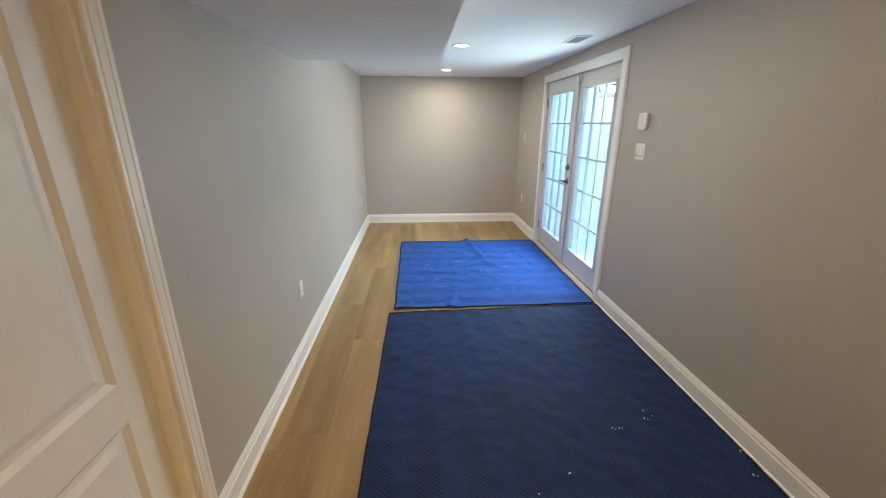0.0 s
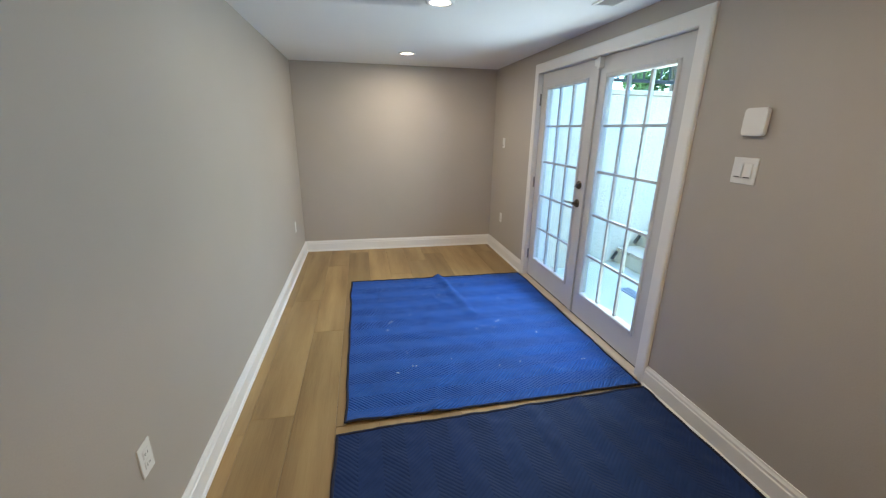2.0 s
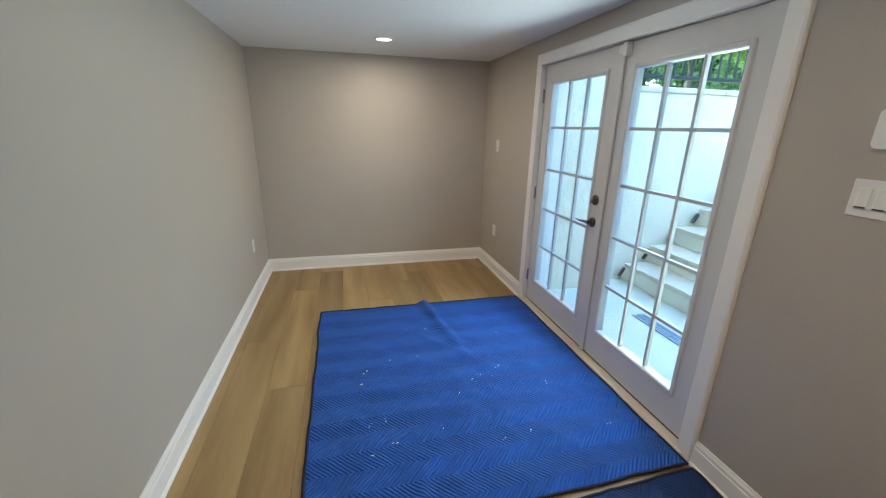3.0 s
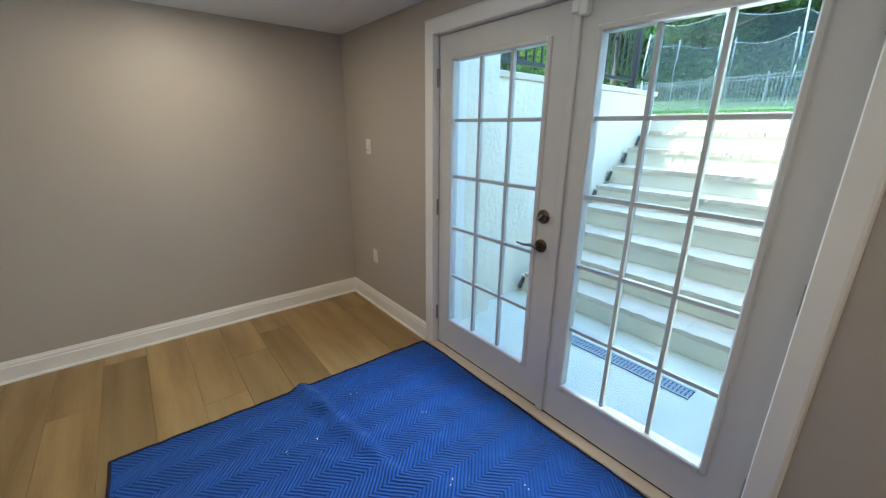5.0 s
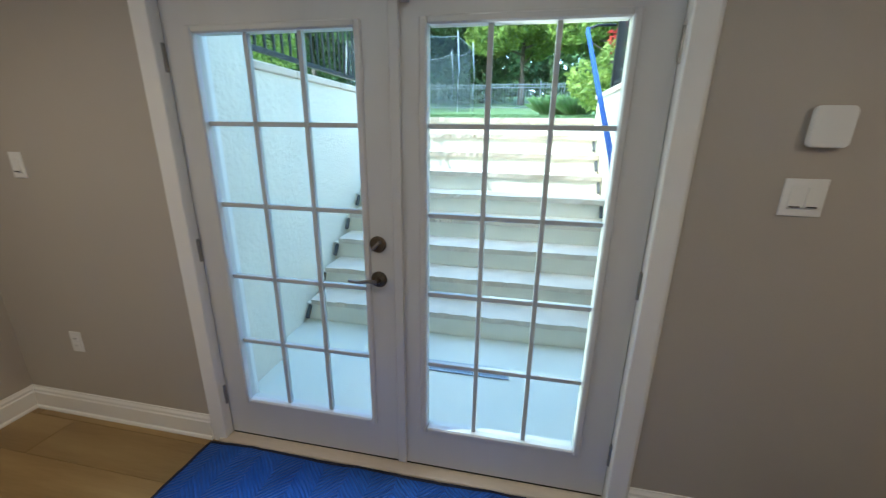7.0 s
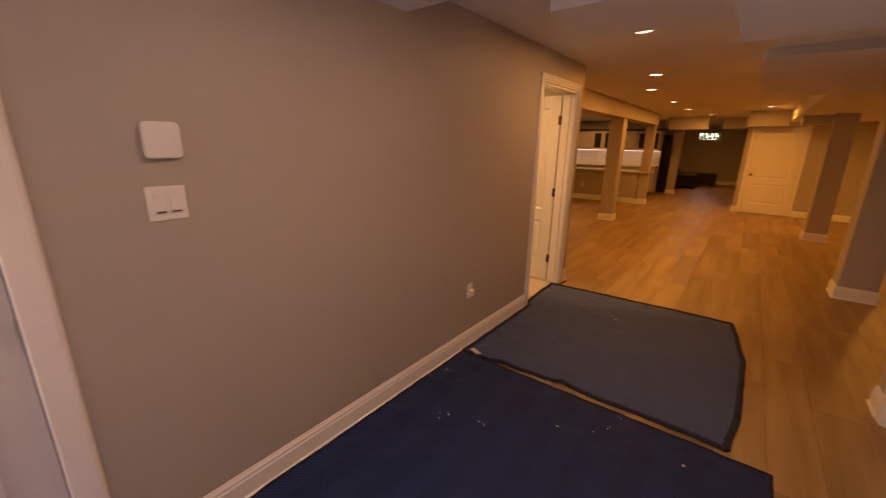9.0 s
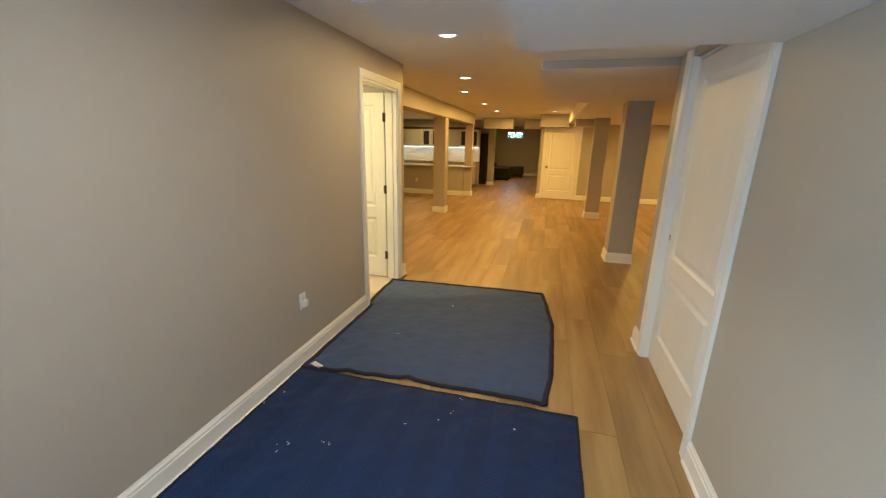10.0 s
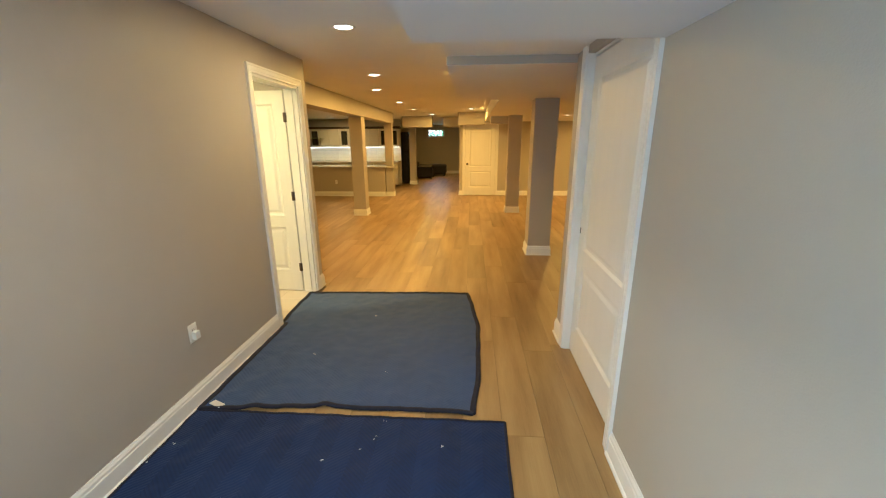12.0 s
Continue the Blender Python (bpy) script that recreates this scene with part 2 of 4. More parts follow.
def tube(bm, pts, radius, sides=8, flat=1.0):
    """A round bar along points."""
    pts = [Vector(p) for p in pts]
    rings = []
    for i, p in enumerate(pts):
        d = (pts[min(i + 1, len(pts) - 1)] - pts[max(i - 1, 0)]).normalized()
        s = d.cross(Vector((0, 0, 1)))
        s = s.normalized() if s.length > 1e-3 else Vector((1, 0, 0))
        t = s.cross(d).normalized()
        r = radius[i] if isinstance(radius, (list, tuple)) else radius
        rings.append([bm.verts.new(p + s * (r * math.cos(k * 2 * math.pi / sides)) + t * (flat * r * math.sin(k * 2 * math.pi / sides))) for k in range(sides)])
    for a, b in zip(rings, rings[1:]):
        for k in range(sides):
            bm.faces.new((a[k], a[(k + 1) % sides], b[(k + 1) % sides], b[k]))
    bm.faces.new(rings[0][::-1])
    bm.faces.new(rings[-1])
    return bm


def disc(bm, centre, axis, profile, sides=24):
    """Turns (radius, height) pairs round an axis."""
    q = Vector(axis).to_track_quat("Z", "Y").to_matrix()
    c = Vector(centre)
    rings = []
    for r, h in profile:
        if r < 1e-6:
            rings.append([bm.verts.new(c + q @ Vector((0, 0, h)))])
        else:
            rings.append([bm.verts.new(c + q @ Vector((r * math.cos(k * 2 * math.pi / sides), r * math.sin(k * 2 * math.pi / sides), h))) for k in range(sides)])
    for a, b in zip(rings, rings[1:]):
        for k in range(sides):
            l = (k + 1) % sides
            vs = [a[k % len(a)], a[l % len(a)], b[l % len(b)], b[k % len(b)]]
            vs = list(dict.fromkeys(vs))
            if len(vs) > 2:
                bm.faces.new(vs)
    return bm


def structure(name, bm, material, label, category):
    ob = part(name, bm, material)
    return tagged(ob, label, category, "", "structure")


# ---- sizes of the place ----
XE, XW, YN = 1.70, -0.73, 6.22
CEIL_Z = 2.225
CEIL_S, STEP_Y = 2.37, 1.53
SOF_Z = 1.972
BASE = [(0, 0), (0.026, 0), (0.026, 0.006), (0.022, 0.014), (0.016, 0.018), (0.016, 0.098), (0.012, 0.104), (0.012, 0.117), (0.006, 0.128), (0.004, 0.137), (0, 0.137)]
CASING = [(0, 0), (0, 0.012), (0.004, 0.016), (0.016, 0.016), (0.019, 0.012), (0.022, 0.016), (0.046, 0.019), (0.049, 0.015), (0.052, 0.019), (0.066, 0.020), (0.066, 0)]


# ---- large structure ----
def build_shell():
    structure("wall_east", boxes(
        ((XE, 4.985, 0), (1.96, YN + 0.2, CEIL_S)), ((XE, 3.117, 2.048), (1.96, 4.985, CEIL_S)), ((XE, 1.7, 0), (1.96, 3.117, CEIL_S)),
        ((XE, -0.2, 0), (1.83, 1.7, CEIL_S)), ((XE, -1.02, 2.098), (1.83, -0.2, CEIL_S)), ((XE, -1.21, 0), (1.83, -1.02, CEIL_S))),
        WALL, "greige painted wall with double door and bathroom doorway", "wall")
    structure("wall_north", boxes(((-0.93, YN, 0), (XE, YN + 0.2, CEIL_S))), WALL, "greige painted end wall, bare", "wall")
    structure("wall_west", boxes(
        ((-0.93, 1.072, 0), (XW, YN, CEIL_S)), ((-0.93, 0.05, 2.13), (XW, 1.072, CEIL_S)), ((-0.93, -0.20, 0), (XW, 0.05, CEIL_S))),
        WALL, "greige painted long wall with a closed white door", "wall")
    structure("wall_closet", boxes(((-1.03, -0.2, 0), (-0.94, 1.4, CEIL_S))), WALL, "plain wall behind the closed door", "wall")
    structure("wall_bath", boxes(
        ((1.83, -1.21, 0), (4.4, -1.09, CEIL_S)), ((3.6, -1.09, 0), (3.72, 1.6, CEIL_S)), ((1.83, 1.6, 0), (3.72, 1.7, CEIL_S))),
        WALL, "greige painted bathroom walls", "wall")
    structure("wall_south", boxes(((-5.2, -9.05, 0), (0.37, -8.95, CEIL_S)), ((0.27, -17.1, 0), (0.37, -9.05, CEIL_S))), WALL, "greige painted wall with a white door", "wall")
    structure("wall_far", boxes(
        ((0.37, -17.2, 0), (1.36, -17.1, CEIL_S)), ((2.18, -17.2, 0), (6.6, -17.1, CEIL_S)), ((1.36, -17.2, 0), (2.18, -17.1, 1.78)), ((1.36, -17.2, 2.14), (2.18, -17.1, CEIL_S))),
        WALL, "greige painted far wall with a small high window", "wall")
    structure("wall_kitchen", boxes(((6.5, -17.1, 0), (6.6, -1.21, CEIL_S)), ((4.4, -1.21, 0), (6.6, -1.09, CEIL_S))), WALL, "greige painted kitchen wall", "wall")
    structure("wall_west_room", boxes(((-5.3, -9.05, 0), (-5.2, 0.6, CEIL_S)), ((-5.2, 0.5, 0), (-1.03, 0.6, CEIL_S))), WALL, "greige painted wall of the large room", "wall")
    # unseen storey and slabs above, added to shade the areaway and block sky
    structure("wall_upper_shade", boxes(((1.70, -0.9, CEIL_S + 0.11), (1.96, 12, 5.3)), ((1.98, 6.55, 1.2), (2.2, 12, 5.3)), ((-6, -18, CEIL_S + 0.30), (1.69, 12, CEIL_S + 0.45)), ((1.97, -18, CEIL_S + 0.30), (7, -1.0, 5.0))),
        STUCCO, "unseen upper storey block added to cast shade", "wall")
    structure("floor_slab", boxes(((-5.3, -17.2, -0.12), (1.95, YN + 0.2, -0.0082)), ((1.95, -17.2, -0.12), (6.6, 1.7, -0.0082))), SUBFLOOR, "dark screed under the planks", "floor")
    bm = boxes(((-0.93, STEP_Y, CEIL_Z), (XE - 0.001, YN, CEIL_S - 0.002)), ((-5.3, -17.2, CEIL_S), (1.96, YN + 0.2, CEIL_S + 0.1)), ((1.96, -17.2, CEIL_S), (6.6, 1.7, CEIL_S + 0.1)))
    structure("ceiling", bm, CEIL, "flat white painted ceiling", "ceiling")
    top = CEIL_S - 0.003
    structure("ceiling_soffit_west", boxes(((XW + 0.001, 1.15, SOF_Z), (0.262, 2.975, top))), CEIL, "white boxed duct soffit along the wall", "soffit")
    structure("ceiling_soffit_cross", boxes(((0.264, 0.495, 2.215), (1.08, 1.14, top))), CEIL, "white boxed soffit across the ceiling", "soffit")
    structure("ceiling_soffit_recess", boxes(((XW + 0.001, -0.199, 2.18), (0.205, 1.149, top))), CEIL, "white recessed soffit over the door", "soffit")
    structure("ceiling_beam_west", boxes(((-5.19, -8.94, 2.122), (-0.35, -0.205, top)), ((-0.349, -2.75, 2.121), (0.207, -0.205, top))), CEIL, "white dropped ceiling over the columns", "soffit")
    structure("ceiling_beam_east", boxes(((2.27, -8.7, 2.09), (2.56, -1.3, top))), WALL, "greige boxed beam over the column", "beam")
    structure("ceiling_beam_south", boxes(((1.30, -10.6, 2.03), (2.27, -10.2, top)), ((0.40, -12.2, 2.06), (1.0, -10.9, top)), ((-0.348, -8.94, 2.03), (0.40, -8.5, top))), WALL, "greige boxed beams around ducts", "beam")
    # thin sheet in wall colour that darkens the white face as shade
    structure("ceiling_beam_shade", boxes(((-0.93, -0.2040, 2.123), (0.204, -0.2005, 2.1795))), WALL, "thin greige sheet for the shaded face of the dropped ceiling", "soffit")
    structure("ceiling_duct_box", boxes(((-0.98, -6.9, 1.97), (-0.42, -6.35, 2.120))), WALL, "greige boxed duct under the ceiling", "soffit")


def baseboards():
    segs = [
        # origin, out of the wall, along, length, mitres
        ((XE, 5.051, 0), (-1, 0, 0), (0, 1, 0), YN - 5.051, 0, -1), ((XE, -0.13, 0), (-1, 0, 0), (0, 1, 0), 3.18, 0, 0),
        ((XE, -1.21, 0), (-1, 0, 0), (0, 1, 0), 0.125, -1, 0), ((XE, -1.21, 0), (0, -1, 0), (1, 0, 0), 2.7, -1, 0),
        ((XW, YN, 0), (0, -1, 0), (1, 0, 0), XE - XW, 1, -1), ((XW, 1.139, 0), (1, 0, 0), (0, 1, 0), YN - 1.139, 0, -1),
        ((XW, -0.20, 0), (1, 0, 0), (0, 1, 0), 0.19, -1, 0), ((-0.93, -0.20, 0), (0, -1, 0), (1, 0, 0), 0.20, 0, 1),
        ((-0.773, -8.95, 0), (0, 1, 0), (-1, 0, 0), 4.4, 0, 0), ((0.37, -8.95, 0), (0, 1, 0), (-1, 0, 0), 0.089, -1, 0),
        ((0.37, -8.95, 0), (1, 0, 0), (0, -1, 0), 8.15, -1, 0), ((0.37, -17.1, 0), (0, 1, 0), (1, 0, 0), 6.1, 0, 0),
        ((2.56, -8.6, 0), (0, 1, 0), (1, 0, 0), 3.9, 0, 0),
    ]
    for o, out, along, length, m0, m1 in segs:
        bm = extrude(bmesh.new(), BASE, o, out, (0, 0, 1), along, length, m0, m1)
        structure("baseboard", bm, TRIM, "white moulded baseboard along the wall", "baseboard")


FLAT = [(0, 0), (0, 0.014), (0.004, 0.018), (0.070, 0.020), (0.080, 0.016), (0.085, 0.009), (0.085, 0)]


def casing_set(parent, axis_out, y0, y1, top, x, prof=CASING):
    """Moulded casing round an opening in a wall of constant x, facing axis_out."""
    out = (axis_out, 0, 0)
    part("casing", extrude(bmesh.new(), prof, (x, y0, 0), (0, -1, 0), out, (0, 0, 1), top, 0, 1), TRIM, parent)
    part("casing", extrude(bmesh.new(), prof, (x, y1, 0), (0, 1, 0), out, (0, 0, 1), top, 0, 1), TRIM, parent)
    part("casing", extrude(bmesh.new(), prof, (x, y0, top), (0, 0, 1), out, (0, 1, 0), y1 - y0, -1, 1), TRIM, parent)


def panel_door(name, width, height, thick, label, parent_at, hinge_z=(), hinge_mat=HINGE, group=""):
    """Two raised panels in a moulded slab; local x across, y thick, z up."""
    d = thing(name, parent_at, label, "door", group, "structure")
    s, top, mid, bot = 0.115, 0.12, 0.125, 0.24
    zm = 0.72
    t = thick / 2
    part("stile", boxes(((0, -t, 0.01), (s, t, height)), bevel=0.001), DOORW, d)
    part("stile", boxes(((width - s, -t, 0.01), (width, t, height)), bevel=0.001), DOORW, d)
    for z0, z1 in ((0.01, bot), (zm, zm + mid), (height - top, height)):
        part("rail", boxes(((s, -t, z0), (width - s, t, z1))), DOORW, d)
    for z0, z1 in ((bot, zm), (zm + mid, height - top)):
        bm = bmesh.new()
        x0, x1 = s, width - s
        box(bm, (x0, -t + 0.012, z0), (x1, t - 0.012, z1))
        for sg in (-1, 1):
            a = [bm.verts.new((x, sg * (t - 0.012), z)) for x, z in ((x0 + 0.035, z0 + 0.035), (x1 - 0.035, z0 + 0.035), (x1 - 0.035, z1 - 0.035), (x0 + 0.035, z1 - 0.035))]
            b = [bm.verts.new((x, sg * (t - 0.003), z)) for x, z in ((x0 + 0.06, z0 + 0.06), (x1 - 0.06, z0 + 0.06), (x1 - 0.06, z1 - 0.06), (x0 + 0.06, z1 - 0.06))]
            fs = [bm.faces.new((a[i], a[(i + 1) % 4], b[(i + 1) % 4], b[i])) for i in range(4)] + [bm.faces.new(b)]
            e = [bm.verts.new((x, sg * t, z)) for x, z in ((x0, z0), (x1, z0), (x1, z1), (x0, z1))]
            f = [bm.verts.new((x, sg * (t - 0.012), z)) for x, z in ((x0 + 0.018, z0 + 0.018), (x1 - 0.018, z0 + 0.018), (x1 - 0.018, z1 - 0.018), (x0 + 0.018, z1 - 0.018))]
            fs += [bm.faces.new((e[i], e[(i + 1) % 4], f[(i + 1) % 4], f[i])) for i in range(4)]
            bmesh.ops.recalc_face_normals(bm, faces=fs)
        part("panel", bm, DOORW, d)
    for z in hinge_z:
        bm = boxes(((-0.02, t - 0.001, z - 0.045), (0.016, t + 0.003, z + 0.045)))
        tube(bm, [(-0.004, t + 0.006, z - 0.047), (-0.004, t + 0.006, z + 0.047)], 0.006)
        part("hinge", bm, hinge_mat, d, "metal butt hinge")
    return d


def french_doors():
    """Two glazed leaves of 3 by 5 panes in a cased frame."""
    d = thing("door_1", (XE, 4.05, 0), "white double glazed doors in a white frame, closed", "french door", kind="structure")
    y0, y1 = 3.117 - 4.05, 4.985 - 4.05
    part("jamb", boxes(((0.0, y0, 0), (0.26, y0 + 0.018, 2.048)), bevel=0.002), TRIM, d)
    part("jamb", boxes(((0.0, y1 - 0.018, 0), (0.26, y1, 2.048)), bevel=0.002), TRIM, d)
    part("head_jamb", boxes(((0.0, y0 + 0.018, 2.03), (0.26, y1 - 0.018, 2.048)), bevel=0.002), TRIM, d)
    part("threshold", boxes(((-0.03, y0 - 0.02, 0.0), (0.30, y1 + 0.02, 0.022)), bevel=0.004), SILL, d, "pale worn threshold")
    casing_set(d, -1, y0 + 0.018, y1 - 0.018, 2.030, 0.0, FLAT)
    for lo, hi in (((0.045, y0 + 0.0181, 0.022), (0.07, y0 + 0.0212, 2.0295)), ((0.045, y1 - 0.0212, 0.022), (0.07, y1 - 0.0181, 2.0295)), ((0.045, y0 + 0.022, 2.0268), (0.07, y1 - 0.022, 2.0298))):
        part("weatherstrip", boxes((lo, hi)), SWEEP, d, "dark rubber weatherstrip")
    for side, (a, b) in (("passive", (3.1385 - 4.05, 4.046 - 4.05)), ("active", (4.050 - 4.05, 4.9635 - 4.05))):
        t0, t1 = 0.030, 0.075
        z0, z1 = 0.034, 2.0265
        if side == "passive":
            g0, g1 = 3.275 - 4.05, 3.930 - 4.05
        else:
            g0, g1 = 4.180 - 4.05, 4.842 - 4.05
        gz0, gz1 = 0.243, 1.888
        leaf = part("leaf", boxes(((t0, a, z0), (t1, g0, z1)), ((t0, g1, z0), (t1, b, z1)), ((t0, g0, z0), (t1, g1, gz0)), ((t0, g0, gz1), (t1, g1, z1))), GLAZEDW_BACKLIT, d)
        # raised glazing bead round the lites
        for lo, hi in (((t0 - 0.009, g0 - 0.022, gz0 - 0.022), (t1 + 0.009, g0 + 0.006, gz1 + 0.022)), ((t0 - 0.009, g1 - 0.006, gz0 - 0.022), (t1 + 0.009, g1 + 0.022, gz1 + 0.022)),
                       ((t0 - 0.009, g0 + 0.006, gz0 - 0.022), (t1 + 0.009, g1 - 0.006, gz0 + 0.006)), ((t0 - 0.009, g0 + 0.006, gz1 - 0.006), (t1 + 0.009, g1 - 0.006, gz1 + 0.022))):
            part("glazing_bead", boxes((lo, hi), bevel=0.006), GLAZEDW_BACKLIT, leaf)
        wy, wz = (g1 - g0) / 3, (gz1 - gz0) / 5
        for i in (1, 2):
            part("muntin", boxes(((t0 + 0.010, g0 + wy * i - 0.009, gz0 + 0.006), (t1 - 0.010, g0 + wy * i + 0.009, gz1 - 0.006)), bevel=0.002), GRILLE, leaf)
        for k in range(1, 5):
            for i in range(3):
                part("muntin", boxes(((t0 + 0.011, g0 + wy * i + 0.008, gz0 + wz * k - 0.009), (t1 - 0.011, g0 + wy * (i + 1) - 0.008, gz0 + wz * k + 0.009)), bevel=0.002), GRILLE, leaf)
        for k in range(5):
            for i in range(3):
                p = part("pane", boxes(((t0 + 0.020, g0 + wy * i, gz0 + wz * k), (t0 + 0.024, g0 + wy * (i + 1), gz0 + wz * (k + 1)))), GLASS, leaf, "clear glass pane")
                p.visible_shadow = False
        part("sweep", boxes(((t0 + 0.002, a + 0.003, 0.023), (t1 - 0.002, b - 0.003, z0 - 0.001))), SWEEP, leaf, "black rubber sweep")
        hy, sgn = (a, -1) if side == "passive" else (b, 1)
        for z in (0.26, 1.02, 1.80):
            bm = boxes(((t0 - 0.004, hy + sgn * 0.001, z - 0.05), (t0 + 0.03, hy + sgn * 0.004, z + 0.05)))
            tube(bm, [(t0 - 0.008, hy + sgn * 0.003, z - 0.052), (t0 - 0.008, hy + sgn * 0.003, z + 0.052)], 0.0075)
            part("hinge", bm, HINGE, leaf, "dull steel butt hinge")
        if side == "active":
            yk = 4.125 - 4.05
            rose = part("deadbolt", disc(bmesh.new(), (t0, yk, 1.105), (-1, 0, 0), [(0, 0), (0.034, 0), (0.034, 0.006), (0.028, 0.013), (0.015, 0.015), (0, 0.015)]), BRONZE, leaf, "dark bronzed deadbolt", smooth=False)
            part("thumbturn", box(bmesh.new(), (-0.018, -0.006, -0.024), (0.004, 0.006, 0.024), 0.003, pose(t0 - 0.016, yk, 1.105, 45, 0, 0)), NICKEL, rose)
            bm = disc(bmesh.new(), (t0, yk, 0.955), (-1, 0, 0), [(0, 0), (0.034, 0), (0.034, 0.006), (0.028, 0.014), (0.013, 0.016), (0.012, 0.045), (0, 0.047)])
            lev = part("lever_rose", bm, BRONZE, leaf, "dark bronzed rose")
            part("lever", tube(bmesh.new(), [(t0 - 0.045, yk - 0.005, 0.957), (t0 - 0.052, yk + 0.03, 0.962), (t0 - 0.052, yk + 0.07, 0.954), (t0 - 0.050, yk + 0.115, 0.957)], [0.011, 0.010, 0.008, 0.006], 10, 0.8), NICKEL, lev, "curved satin nickel lever")
        else:
            part("astragal", boxes(((t0 - 0.016, b - 0.028, z0), (t0 - 0.001, b + 0.012, z1)), bevel=0.004), GLAZEDW_BACKLIT, leaf)
            part("door_sensor", boxes(((t0 - 0.040, b - 0.066, 1.950), (t0 - 0.001, b - 0.029, 2.024)), bevel=0.004), PLATE, leaf, "white plastic alarm contact")
            part("door_sensor", boxes(((t0 - 0.034, b - 0.026, 1.965), (t0 - 0.017, b + 0.010, 2.012)), bevel=0.004), PLATE, leaf, "white plastic alarm magnet")


def cased_doors():
    # bathroom doorway and its open leaf
    f = thing("door_frame_2", (XE, -0.61, 0), "white cased bathroom doorway", "door frame", kind="structure")
    part("jamb", boxes(((0.0, 0.39, 0), (0.13, 0.41, 2.098))), TRIM, f)
    part("jamb", boxes(((0.0, -0.41, 0), (0.13, -0.39, 2.098))), TRIM, f)
    part("head_jamb", boxes(((0.0, -0.39, 2.078), (0.13, 0.39, 2.098))), TRIM, f)
    part("door_stop", boxes(((0.045, -0.389, 0), (0.08, -0.378, 2.077))), TRIM, f)
    casing_set(f, -1, -0.41, 0.41, 2.098, 0.0)
    panel_door("door_2", 0.76, 2.068, 0.035, "white two panel bathroom door standing open", pose(1.845, -1.018, 0, 0, 0, -2), (0.28, 1.05, 1.82), DARKHINGE)
    # closed door in the long wall
    f = thing("door_frame_3", (XW, 0.465, 0), "white cased frame of a recessed door", "door frame", kind="structure")
    part("jamb", boxes(((-0.20, 0.589, 0), (0.0, 0.607, 2.13))), TRIM, f)
    part("jamb", boxes(((-0.20, -0.415, 0), (0.0, -0.397, 2.13))), TRIM, f)
    part("head_jamb", boxes(((-0.20, -0.397, 2.114), (-0.04, 0.589, 2.129))), TRIM, f)
    part("casing", extrude(bmesh.new(), CASING, (0, -0.405, 0), (0, -1, 0), (1, 0, 0), (0, 0, 1), 2.178), TRIM, f)
    part("casing", extrude(bmesh.new(), CASING, (0, 0.607, 0), (0, 1, 0), (1, 0, 0), (0, 0, 1), 2.178), TRIM, f)
    d = panel_door("door_3", 0.984, 2.104, 0.035, "white two panel sliding door, closed, in its frame", pose(XW - 0.064, 0.069, 0, 0, 0, 90))
    part("edge_pull", boxes(((0.012, -0.020, 0.945), (0.024, -0.0165, 0.985))), SLOT, d, "small dark edge pull")
    # far door
    f = thing("door_frame_4", (-0.246, -8.95, 0), "white cased frame of the far door", "door frame", kind="structure")
    for x0, x1, z0, z1 in ((0.445, 0.525, 0, 2.11), (-0.525, -0.445, 0, 2.11), (-0.445, 0.445, 2.035, 2.11)):
        part("casing", boxes(((x0, 0, z0), (x1, 0.02, z1)), bevel=0.004), TRIM, f)
    d = panel_door("door_4", 0.88, 2.03, 0.035, "white two panel door, closed", pose(0.194, -8.928, 0, 0, 0, 180), (0.25, 1.02, 1.8), DARKHINGE)
    part("door_knob", disc(bmesh.new(), (0.06, -0.018, 0.93), (0, -1, 0), [(0.03, 0), (0.03, 0.006), (0.012, 0.01), (0.011, 0.03), (0.027, 0.04), (0.028, 0.055), (0, 0.065)], 14), DARKHINGE, d, "dark round knob")


build_shell()
baseboards()
french_doors()
cased_doors()


